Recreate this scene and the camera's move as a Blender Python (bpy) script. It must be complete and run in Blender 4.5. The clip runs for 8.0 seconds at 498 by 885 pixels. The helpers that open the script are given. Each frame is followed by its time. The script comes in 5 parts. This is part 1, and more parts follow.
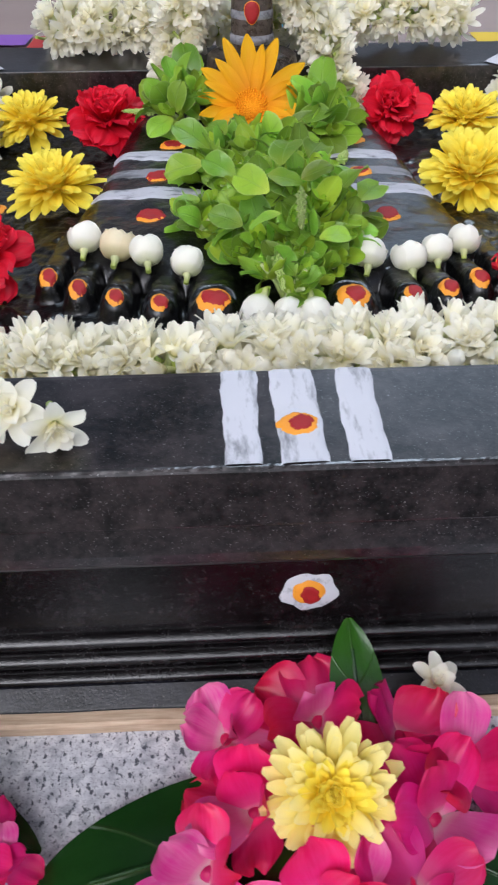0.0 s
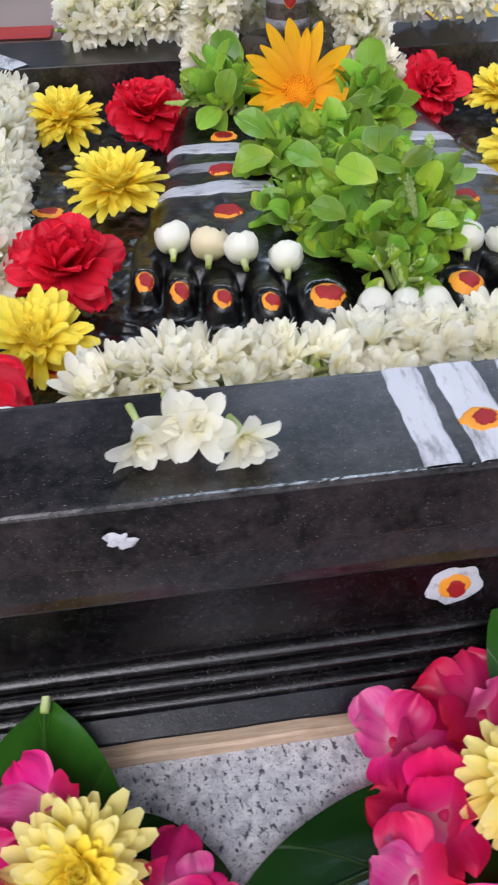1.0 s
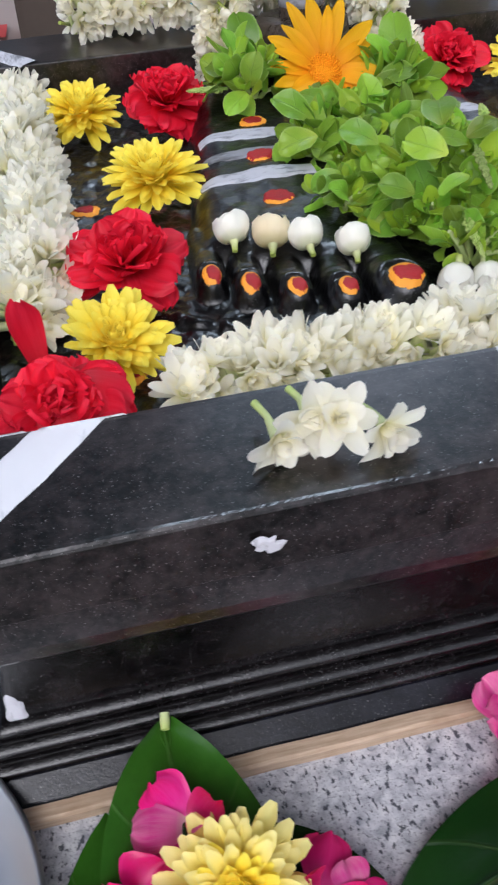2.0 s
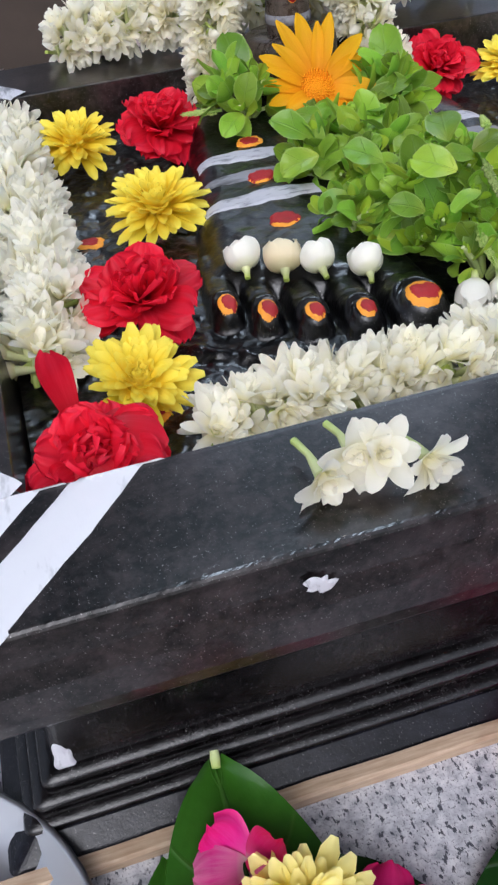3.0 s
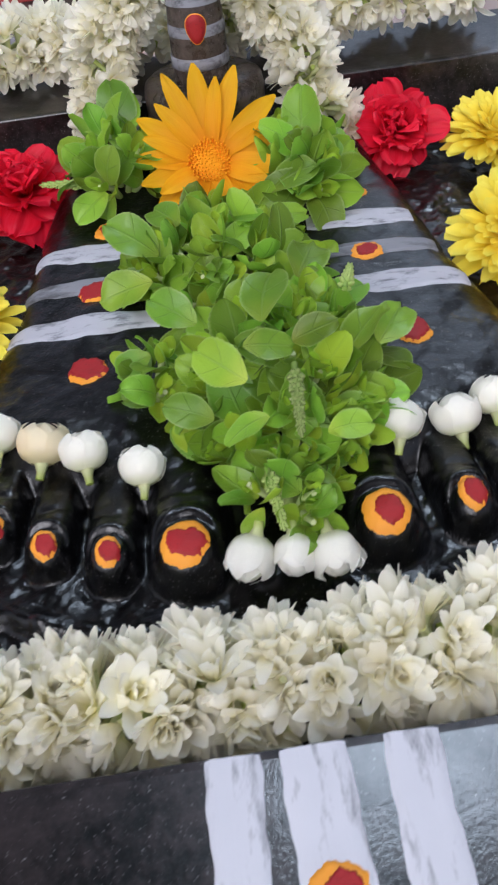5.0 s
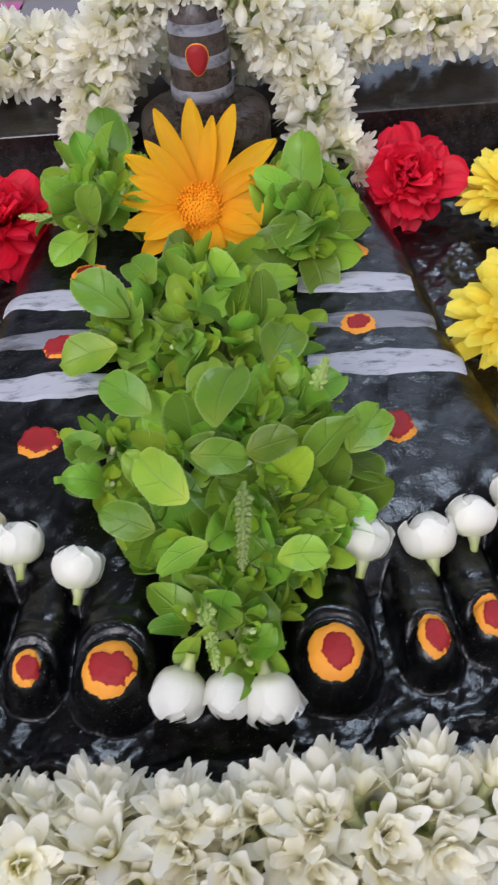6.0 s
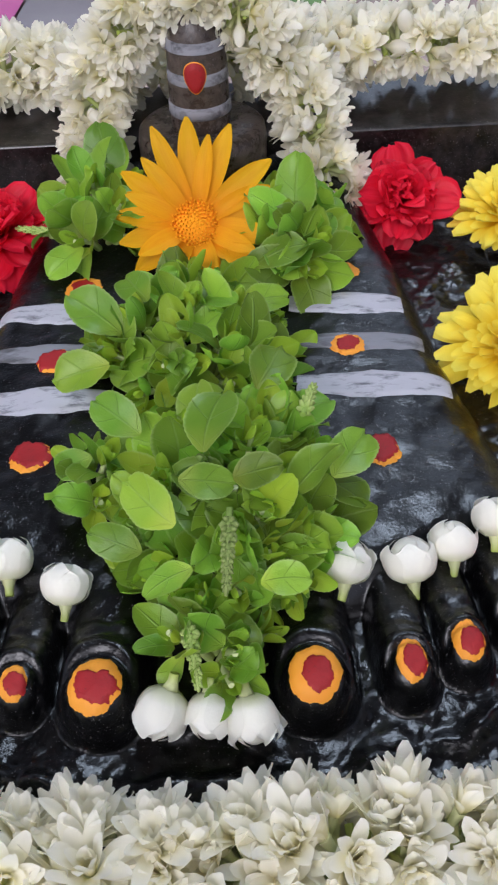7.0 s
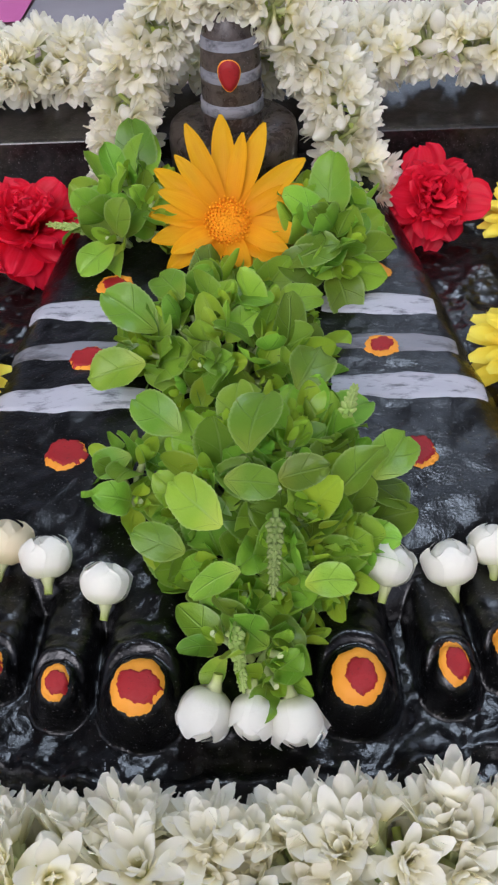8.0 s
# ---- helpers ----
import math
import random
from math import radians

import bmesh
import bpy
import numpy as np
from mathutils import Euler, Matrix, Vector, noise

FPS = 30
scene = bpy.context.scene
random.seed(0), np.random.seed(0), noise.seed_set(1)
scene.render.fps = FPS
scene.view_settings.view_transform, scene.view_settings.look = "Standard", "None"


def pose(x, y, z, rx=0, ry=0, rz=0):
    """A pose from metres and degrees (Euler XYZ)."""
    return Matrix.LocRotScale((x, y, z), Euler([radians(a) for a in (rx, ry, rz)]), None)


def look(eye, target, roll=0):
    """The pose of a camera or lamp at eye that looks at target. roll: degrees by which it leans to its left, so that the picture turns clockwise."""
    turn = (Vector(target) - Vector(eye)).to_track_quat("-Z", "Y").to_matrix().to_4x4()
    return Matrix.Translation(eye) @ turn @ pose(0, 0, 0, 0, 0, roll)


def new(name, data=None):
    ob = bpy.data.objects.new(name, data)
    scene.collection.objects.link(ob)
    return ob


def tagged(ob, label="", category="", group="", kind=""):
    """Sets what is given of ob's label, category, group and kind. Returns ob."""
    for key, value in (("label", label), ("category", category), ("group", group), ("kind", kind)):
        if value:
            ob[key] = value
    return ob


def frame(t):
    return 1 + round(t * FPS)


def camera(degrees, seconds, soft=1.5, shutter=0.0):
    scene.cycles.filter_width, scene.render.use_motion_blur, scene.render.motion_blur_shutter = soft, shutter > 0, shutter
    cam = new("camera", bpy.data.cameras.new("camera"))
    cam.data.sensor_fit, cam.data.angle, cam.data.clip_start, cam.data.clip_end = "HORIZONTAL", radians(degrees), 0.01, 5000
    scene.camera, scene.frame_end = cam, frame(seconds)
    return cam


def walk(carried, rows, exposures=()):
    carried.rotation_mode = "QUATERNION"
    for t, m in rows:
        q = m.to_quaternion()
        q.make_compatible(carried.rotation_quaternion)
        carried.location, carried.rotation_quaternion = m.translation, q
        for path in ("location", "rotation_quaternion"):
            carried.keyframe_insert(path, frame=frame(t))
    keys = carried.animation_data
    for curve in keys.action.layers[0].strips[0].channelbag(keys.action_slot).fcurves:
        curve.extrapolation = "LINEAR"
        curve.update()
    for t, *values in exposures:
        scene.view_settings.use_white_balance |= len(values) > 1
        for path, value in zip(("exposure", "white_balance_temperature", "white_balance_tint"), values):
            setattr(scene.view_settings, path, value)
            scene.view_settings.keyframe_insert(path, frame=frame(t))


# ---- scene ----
# ---------------------------------------------------------------- camera
cam = camera(31.4, 8.0, soft=2.2, shutter=0.3)
PATH = [
    (0, (0.00192, 0.00171, 0.24496), (-0.0045, 1.6101, -0.9438), -0.16),
    (0.5, (-0.02772, 0.00675, 0.24639), (0.0394, 1.6057, -0.9531), -0.43),
    (1, (-0.06129, 0.01437, 0.24524), (0.0787, 1.5943, -0.9731), -1.17),
    (1.5, (-0.08406, 0.02046, 0.24387), (0.1067, 1.5863, -0.9857), -2.32),
    (2, (-0.10223, 0.02819, 0.24134), (0.1285, 1.5831, -0.9952), -3.65),
    (2.2, (-0.11026, 0.03248, 0.23967), (0.1354, 1.5864, -0.9952), -4.07),
    (3.3, (-0.11281, 0.04200, 0.25618), (0.1457, 1.5863, -0.9881), -7.64),
    (3.5, (-0.10858, 0.04951, 0.25981), (0.1462, 1.5820, -0.9998), -8.17),
    (4, (-0.08222, 0.07187, 0.25966), (0.1195, 1.5871, -1.0301), -9.48),
    (4.5, (-0.03138, 0.10858, 0.26597), (0.0185, 1.6119, -1.0522), -9.09),
    (4.7, (-0.00803, 0.11988, 0.26017), (-0.0057, 1.6129, -1.0705), -8.64),
    (5.8, (0.02449, 0.16768, 0.26575), (-0.0821, 1.6059, -1.1200), -5.21),
    (6, (0.02989, 0.17246, 0.26844), (-0.0750, 1.6045, -1.1237), -4.70),
    (6.5, (0.03640, 0.17542, 0.27276), (-0.0623, 1.6005, -1.1271), -3.85),
    (7, (0.03199, 0.17445, 0.27637), (-0.0611, 1.5965, -1.1269), -3.18),
    (7.5, (0.02676, 0.17598, 0.27392), (-0.0630, 1.5934, -1.1342), -2.72),
    (8, (0.02123, 0.17518, 0.27717), (-0.0642, 1.5914, -1.1325), -2.24),
]
walk(cam, [(t, look(eye, target, roll)) for t, eye, target, roll in PATH], [(0.0, -0.66, 5800, 13), (3.5, -0.66, 5800, 13), (4.5, -0.74, 5800, 14), (6.0, -0.82, 5800, 17), (8.0, -0.84, 5800, 17)])

# ---------------------------------------------------------------- light
world = bpy.data.worlds.new("world")
scene.world = world
world.use_nodes = True
wn = world.node_tree.nodes
sky = wn.new("ShaderNodeTexSky")
sky.sky_type = "NISHITA"
sky.sun_disc = False
sky.sun_elevation, sky.sun_rotation = radians(45), radians(198)
sky.air_density, sky.dust_density = 1.0, 5.0
haze = wn.new("ShaderNodeHueSaturation")  # thin cloud takes most of the blue out
haze.inputs["Saturation"].default_value = 0.4
world.node_tree.links.new(sky.outputs[0], haze.inputs["Color"])
world.node_tree.links.new(haze.outputs[0], wn["Background"].inputs[0])
wn["Background"].inputs[1].default_value = 0.25
sun = new("sun", bpy.data.lights.new("sun", "SUN"))
sun.data.energy, sun.data.angle, sun.data.color = 0.92, radians(35), (1.0, 0.96, 0.90)
sun.matrix_world = look((-0.7, -2.0, 2.3), (0, 0.3, 0.1))

# area lamp added in the unseen roof's opening, for the rim's bluish glow
rim_glow_lamp = new("rim_glow_lamp", bpy.data.lights.new("rim_glow_lamp", "AREA"))
rim_glow_lamp.data.shape, rim_glow_lamp.data.size, rim_glow_lamp.data.size_y = "RECTANGLE", 0.74, 0.68
rim_glow_lamp.data.energy, rim_glow_lamp.data.color = 38.0, (0.82, 0.94, 1.0)
rim_glow_lamp.matrix_world = pose(0.33, 1.2, 2.39)

# area lamp added beyond the unseen roof's edge, for the sheen on the feet
foot_sheen_lamp = new("foot_sheen_lamp", bpy.data.lights.new("foot_sheen_lamp", "AREA"))
foot_sheen_lamp.data.shape, foot_sheen_lamp.data.size, foot_sheen_lamp.data.size_y = "RECTANGLE", 1.1, 1.1
foot_sheen_lamp.data.energy, foot_sheen_lamp.data.color = 9.0, (0.78, 0.91, 1.0)
foot_sheen_lamp.matrix_world = look((0.72, 2.62, 1.84), (0.1, 0.3, 0.1))

# ---------------------------------------------------------------- frame of the pedestal: u across, v away from its front edge
SLAB = pose(0.016, 0.174, 0, 0, 0, 3)
HALF, DEEP, RIM = 0.198, 0.352, 0.042


def to_slab(x, y):
    p = SLAB.inverted() @ Vector((x, y, 0))
    return p.x, p.y


def ramp01(x, a, b):
    k = np.clip((x - a) / (b - a), 0, 1)
    return k * k * (3 - 2 * k)


def wobble(x, y, scale, seed=0.0):
    """Smooth pseudo-random relief between about -1 and 1, for arrays."""
    s = 0
    for i, (a, b, w) in enumerate(((1.0, 0.35, 1.0), (-0.6, 1.1, 0.8), (1.7, -1.3, 0.6), (0.4, 2.3, 0.5), (2.9, 1.9, 0.35), (-3.1, 2.6, 0.3))):
        s = s + w * np.sin((a * x + b * y) / scale * 2.1 + seed * (i + 1.7) + 1.3 * i + 0.8 * np.sin((b * x - a * y) / scale * 1.3 + seed + i))
    return s / 2.2


# ---------------------------------------------------------------- materials
def material(name):
    m = bpy.data.materials.new(name)
    m.use_nodes = True
    nt = m.node_tree
    return m, nt, nt.nodes["Principled BSDF"]


def node(nt, kind, **values):
    n = nt.nodes.new(kind)
    for key, value in values.items():
        n.inputs[key.replace("_", " ")].default_value = value
    return n


def ramp(nt, source, stops):
    r = nt.nodes.new("ShaderNodeValToRGB")
    while len(r.color_ramp.elements) < len(stops):
        r.color_ramp.elements.new(0.5)
    for e, (at, c) in zip(r.color_ramp.elements, stops):
        e.position, e.color = at, (*c, 1) if len(c) == 3 else (c[0], c[0], c[0], 1)
    nt.links.new(source, r.inputs[0])
    return r.outputs[0]


def mix(nt, fac, a, b, how="MIX"):
    n = nt.nodes.new("ShaderNodeMix")
    n.data_type, n.blend_type = "RGBA", how
    for sock, value in ((n.inputs[0], fac), (n.inputs[6], a), (n.inputs[7], b)):
        if isinstance(value, (int, float)):
            sock.default_value = value
        elif isinstance(value, tuple):
            sock.default_value = (*value, 1)
        else:
            nt.links.new(value, sock)
    return n.outputs[2]


def bump(nt, bsdf, height, strength, distance, below=None):
    b = node(nt, "ShaderNodeBump", Strength=strength, Distance=distance)
    nt.links.new(height, b.inputs["Height"])
    if below:
        nt.links.new(below, b.inputs["Normal"])
    nt.links.new(b.outputs[0], bsdf.inputs["Normal"])
    return b.outputs[0]


def noise_tex(nt, coords, scale, detail=4.0, rough=0.55):
    n = node(nt, "ShaderNodeTexNoise", Scale=scale, Detail=detail, Roughness=rough)
    nt.links.new(coords, n.inputs["Vector"])
    return n.outputs["Fac"]


def stone(name, dark, light, rough_low, rough_high, relief=0.35, coat=0.0, spec=0.4, ripples=0.16):
    m, nt, b = material(name)
    co = nt.nodes.new("ShaderNodeTexCoord").outputs["Object"]
    big = noise_tex(nt, co, 38, 5)
    fine = noise_tex(nt, co, 420, 5, 0.65)
    grain = noise_tex(nt, co, 1500, 2)
    mottle = noise_tex(nt, co, 135, 4, 0.7)
    c = ramp(nt, mix(nt, 0.55, big, mottle), [(0.44, dark), (0.52, tuple(0.45 * (x + y) for x, y in zip(dark, light))), (0.62, light)])
    c = mix(nt, ramp(nt, fine, [(0.45, (0,)), (0.75, (0.45,))]), c, tuple(min(1, x * 1.9 + 0.002) for x in light))
    speck = noise_tex(nt, co, 1900, 2, 0.5)
    c = mix(nt, ramp(nt, speck, [(0.67, (0,)), (0.74, (0.6,))]), c, (0.26, 0.25, 0.25))
    nt.links.new(c, b.inputs["Base Color"])
    r = nt.nodes.new("ShaderNodeMapRange")
    r.inputs[3].default_value, r.inputs[4].default_value = rough_low, rough_high
    nt.links.new(mix(nt, 0.5, big, fine), r.inputs[0])
    nt.links.new(r.outputs[0], b.inputs["Roughness"])
    b.inputs["Coat Roughness"].default_value = 0.065
    film_ = nt.nodes.new("ShaderNodeMapRange")  # the oil lies thicker in some patches
    film_.inputs[1].default_value, film_.inputs[2].default_value = 0.38, 0.62
    film_.inputs[3].default_value, film_.inputs[4].default_value = coat * 0.55, coat
    nt.links.new(mix(nt, 0.5, big, mottle), film_.inputs[0])
    nt.links.new(film_.outputs[0], b.inputs["Coat Weight"])
    b.inputs["Specular IOR Level"].default_value = spec
    n1 = bump(nt, b, fine, relief, 0.0006)
    n2 = bump(nt, b, grain, relief * 0.5, 0.0003, n1)
    if coat:
        ripple = node(nt, "ShaderNodeBump", Strength=ripples, Distance=0.001)
        nt.links.new(noise_tex(nt, co, 170, 4, 0.6), ripple.inputs["Height"])
        pores = node(nt, "ShaderNodeBump", Strength=min(0.6, ripples * 3), Distance=0.0003)
        nt.links.new(noise_tex(nt, co, 1150, 3, 0.6), pores.inputs["Height"])
        nt.links.new(ripple.outputs[0], pores.inputs["Normal"])
        nt.links.new(pores.outputs[0], b.inputs["Coat Normal"])
    return m


M_RIM = stone("oiled_black_stone_dull", (0.0006, 0.0005, 0.0006), (0.028, 0.0210, 0.0215), 0.22, 0.44, 0.16, 0.70, 0.30, 0.05)
M_WET = stone("oiled_black_stone_wet", (0.0006, 0.0006, 0.0008), (0.0036, 0.0032, 0.0036), 0.25, 0.45, 0.60, 1.0, 0.14, 0.15)
# the neck and mouldings get a darker copy of the rim's stone
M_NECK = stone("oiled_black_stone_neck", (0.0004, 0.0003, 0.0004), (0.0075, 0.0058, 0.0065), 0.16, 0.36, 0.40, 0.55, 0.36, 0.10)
# bluish base colour stands in for the sky's sheen on the plinth
M_PLINTH = stone("bluish_black_stone", (0.0015, 0.0015, 0.0028), (0.007, 0.007, 0.012), 0.25, 0.5, 0.3, 0.45, 0.15, 0.10)
M_LINGAM = stone("brown_black_stone", (0.030, 0.021, 0.017), (0.085, 0.066, 0.056), 0.18, 0.38, 0.3)


def granite(name):
    m, nt, b = material(name)
    co = nt.nodes.new("ShaderNodeTexCoord").outputs["Object"]
    mapping = node(nt, "ShaderNodeMapping", Scale=(1, 0.55, 1), Rotation=(0, 0, 0.5))
    nt.links.new(co, mapping.inputs[0])
    flecks = noise_tex(nt, mapping.outputs[0], 620, 3, 0.6)
    specks = noise_tex(nt, co, 1300, 2, 0.5)
    clouds = noise_tex(nt, co, 210, 5, 0.65)
    c = ramp(nt, clouds, [(0.34, (0.36, 0.365, 0.41)), (0.5, (0.60, 0.60, 0.64)), (0.66, (0.78, 0.78, 0.80))])
    c = mix(nt, ramp(nt, specks, [(0.56, (0,)), (0.66, (0.55,))]), c, (0.14, 0.145, 0.18))
    c = mix(nt, ramp(nt, flecks, [(0.565, (0,)), (0.62, (0.92,))]), c, (0.035, 0.04, 0.06))
    nt.links.new(c, b.inputs["Base Color"])
    b.inputs["Roughness"].default_value = 0.42
    bump(nt, b, clouds, 0.12, 0.0004)
    return m


M_GRANITE = granite("grey_white_granite")


def painted(name, colour, colour2, under, worn, streak=(1, 1, 1), scale=260):
    """Hand-applied paste or paint that lets the stone show in places."""
    m, nt, b = material(name)
    co = nt.nodes.new("ShaderNodeTexCoord").outputs["Object"]
    mp = node(nt, "ShaderNodeMapping", Scale=streak)
    nt.links.new(co, mp.inputs[0])
    patch = noise_tex(nt, mp.outputs[0], scale, 5, 0.65)
    cloud = noise_tex(nt, co, 55, 3)
    c = mix(nt, cloud, colour, colour2)
    c = mix(nt, ramp(nt, patch, [(worn, (0.0,)), (worn + 0.16, (0.85,))]), c, under)
    nt.links.new(c, b.inputs["Base Color"])
    b.inputs["Roughness"].default_value = 0.62
    bump(nt, b, patch, 0.4, 0.0005)
    return m


M_WHITE = painted("white_ash_paste", (0.62, 0.61, 0.65), (0.51, 0.51, 0.55), (0.13, 0.13, 0.14), 0.53, (1.0, 0.22, 1))
M_SMOOTH = painted("smooth_white_paint", (0.72, 0.71, 0.74), (0.64, 0.64, 0.67), (0.36, 0.36, 0.38), 0.60, (1.0, 0.3, 1), 160)
M_ASH = painted("thin_ash_paste", (0.26, 0.26, 0.29), (0.18, 0.18, 0.20), (0.04, 0.04, 0.045), 0.48, (0.25, 1, 1))
M_ASHW = painted("foot_ash_paste", (0.50, 0.49, 0.54), (0.40, 0.40, 0.44), (0.08, 0.08, 0.09), 0.52, (0.3, 1, 1), 420)
M_ORANGE = painted("sandal_turmeric_paste", (0.86, 0.36, 0.02), (0.78, 0.27, 0.015), (0.30, 0.10, 0.02), 0.70, scale=500)
M_RED = painted("red_kumkum_powder", (0.38, 0.008, 0.010), (0.27, 0.005, 0.007), (0.12, 0.008, 0.008), 0.58, scale=1100)


def organic(name, stops, glow=0.3, rough=0.45, vein=0.0, vary=0.12, spec=0.4, bumpy=0.25, streak=None, amount=0.5, hue=0.0):
    """Petal or leaf skin: colour runs along its length, light passes through it."""
    m, nt, b = material(name)
    tc = nt.nodes.new("ShaderNodeTexCoord")
    sep = nt.nodes.new("ShaderNodeSeparateXYZ")
    nt.links.new(tc.outputs["UV"], sep.inputs[0])
    c = ramp(nt, sep.outputs[1], stops)
    n = noise_tex(nt, tc.outputs["Object"], 240, 4)
    rnd = nt.nodes.new("ShaderNodeObjectInfo").outputs["Random"]
    c = mix(nt, ramp(nt, n, [(0.35, (0,)), (0.75, (vary * 1.6,))]), c, (1, 1, 1), "SOFT_LIGHT")
    if streak:
        mp = node(nt, "ShaderNodeMapping", Scale=(14, 1.3, 1))
        nt.links.new(tc.outputs["UV"], mp.inputs[0])
        off = nt.nodes.new("ShaderNodeCombineXYZ")
        nt.links.new(rnd, off.inputs[2])
        sh = nt.nodes.new("ShaderNodeVectorMath"); sh.operation = "MULTIPLY_ADD"
        sh.inputs[1].default_value = (1, 1, 1)
        nt.links.new(mp.outputs[0], sh.inputs[0]); nt.links.new(off.outputs[0], sh.inputs[2])
        lines_ = noise_tex(nt, sh.outputs[0], 1.6, 4, 0.6)
        blot = noise_tex(nt, tc.outputs["Object"], 90, 3)
        f = nt.nodes.new("ShaderNodeMath"); f.operation = "MULTIPLY"
        nt.links.new(ramp(nt, lines_, [(0.38, (0,)), (0.72, (1,))]), f.inputs[0])
        nt.links.new(ramp(nt, blot, [(0.35, (amount * 0.3,)), (0.65, (amount,))]), f.inputs[1])
        c = mix(nt, f.outputs[0], c, streak)
    hsv = nt.nodes.new("ShaderNodeHueSaturation")
    span = nt.nodes.new("ShaderNodeMapRange")
    span.inputs[3].default_value, span.inputs[4].default_value = 1 - vary * 2, 1 + vary * 1.6
    nt.links.new(rnd, span.inputs[0])
    nt.links.new(span.outputs[0], hsv.inputs["Value"])
    nt.links.new(c, hsv.inputs["Color"])
    if hue:
        spin = nt.nodes.new("ShaderNodeMath"); spin.operation = "MULTIPLY"; spin.inputs[1].default_value = 7.31
        part_ = nt.nodes.new("ShaderNodeMath"); part_.operation = "FRACT"
        sway = nt.nodes.new("ShaderNodeMapRange")
        sway.inputs[3].default_value, sway.inputs[4].default_value = 0.5 - hue, 0.5 + hue
        nt.links.new(rnd, spin.inputs[0]); nt.links.new(spin.outputs[0], part_.inputs[0]); nt.links.new(part_.outputs[0], sway.inputs[0])
        nt.links.new(sway.outputs[0], hsv.inputs["Hue"])
    c = hsv.outputs[0]
    height = noise_tex(nt, tc.outputs["UV"], 9, 4)
    if vein:
        # side veins run from the midrib towards the tip, and the midrib itself
        ax = nt.nodes.new("ShaderNodeMath"); ax.operation = "SUBTRACT"; ax.inputs[1].default_value = 0.5
        nt.links.new(sep.outputs[0], ax.inputs[0])
        ab = nt.nodes.new("ShaderNodeMath"); ab.operation = "ABSOLUTE"
        nt.links.new(ax.outputs[0], ab.inputs[0])
        sl = nt.nodes.new("ShaderNodeMath"); sl.operation = "MULTIPLY_ADD"; sl.inputs[1].default_value = -0.55
        nt.links.new(ab.outputs[0], sl.inputs[0]); nt.links.new(sep.outputs[1], sl.inputs[2])
        tri = nt.nodes.new("ShaderNodeMath"); tri.operation = "PINGPONG"; tri.inputs[1].default_value = 0.22
        nt.links.new(sl.outputs[0], tri.inputs[0])
        side = ramp(nt, tri.outputs[0], [(0.0, (0.7,)), (0.014, (0.0,))])
        mid = ramp(nt, ab.outputs[0], [(0.012, (1.0,)), (0.035, (0.0,))])
        lines = mix(nt, 1.0, side, mid, "LIGHTEN")
        pale = mix(nt, 0.55, c, (0.45, 0.62, 0.22))
        fade = nt.nodes.new("ShaderNodeMath"); fade.operation = "MULTIPLY"; fade.inputs[1].default_value = vein
        nt.links.new(lines, fade.inputs[0])
        c = mix(nt, fade.outputs[0], c, pale)
        height = mix(nt, 0.6, height, lines)
        c = mix(nt, ramp(nt, ab.outputs[0], [(0.44, (0.0,)), (0.5, (0.5,))]), c, (0.48, 0.62, 0.22)) if vein > 0.1 else c
    nt.links.new(c, b.inputs["Base Color"])
    b.inputs["Roughness"].default_value = rough
    b.inputs["Specular IOR Level"].default_value = spec
    bump(nt, b, height, bumpy, 0.0006)
    tr = nt.nodes.new("ShaderNodeBsdfTranslucent")
    nt.links.new(c, tr.inputs[0])
    ms = nt.nodes.new("ShaderNodeMixShader")
    ms.inputs[0].default_value = glow
    nt.links.new(b.outputs[0], ms.inputs[1]); nt.links.new(tr.outputs[0], ms.inputs[2])
    nt.links.new(ms.outputs[0], nt.nodes["Material Output"].inputs[0])
    return m


# yellow-green petal bases also stand in for the warm shade deep in the flowers
M_JAS = organic("white_jasmine_petal", [(0.0, (0.80, 0.82, 0.40)), (0.22, (0.96, 0.92, 0.68)), (0.55, (0.975, 0.945, 0.79)), (1.0, (0.98, 0.955, 0.86))], 0.50, 0.5, vary=0.04, bumpy=0.1)
M_JAST = organic("green_white_jasmine_tube", [(0.0, (0.42, 0.52, 0.10)), (1.0, (0.72, 0.74, 0.42))], 0.2, 0.5, vary=0.1)
M_BUD = organic("ivory_jasmine_bud", [(0.0, (0.84, 0.85, 0.60)), (0.25, (0.96, 0.94, 0.84)), (1.0, (0.985, 0.965, 0.89))], 0.38, 0.42, vary=0.03)
M_BUDY = organic("cream_jasmine_bud", [(0.0, (0.72, 0.66, 0.38)), (0.3, (0.94, 0.85, 0.62)), (1.0, (0.96, 0.88, 0.68))], 0.45, 0.45, vary=0.03)
M_STEM = organic("pale_green_stalk", [(0.0, (0.50, 0.62, 0.18)), (1.0, (0.66, 0.72, 0.38))], 0.2, 0.45, vary=0.08)
M_MUM = organic("yellow_petal", [(0.0, (0.99, 0.68, 0.008)), (0.45, (0.99, 0.77, 0.015)), (1.0, (0.99, 0.87, 0.13))], 0.34, 0.5, vary=0.02, spec=0.2, streak=(0.99, 0.85, 0.10), amount=0.4)
M_MUMP = organic("pale_yellow_petal", [(0.0, (0.98, 0.72, 0.02)), (0.40, (0.99, 0.83, 0.12)), (1.0, (0.99, 0.90, 0.38))], 0.34, 0.5, vary=0.02, spec=0.2)
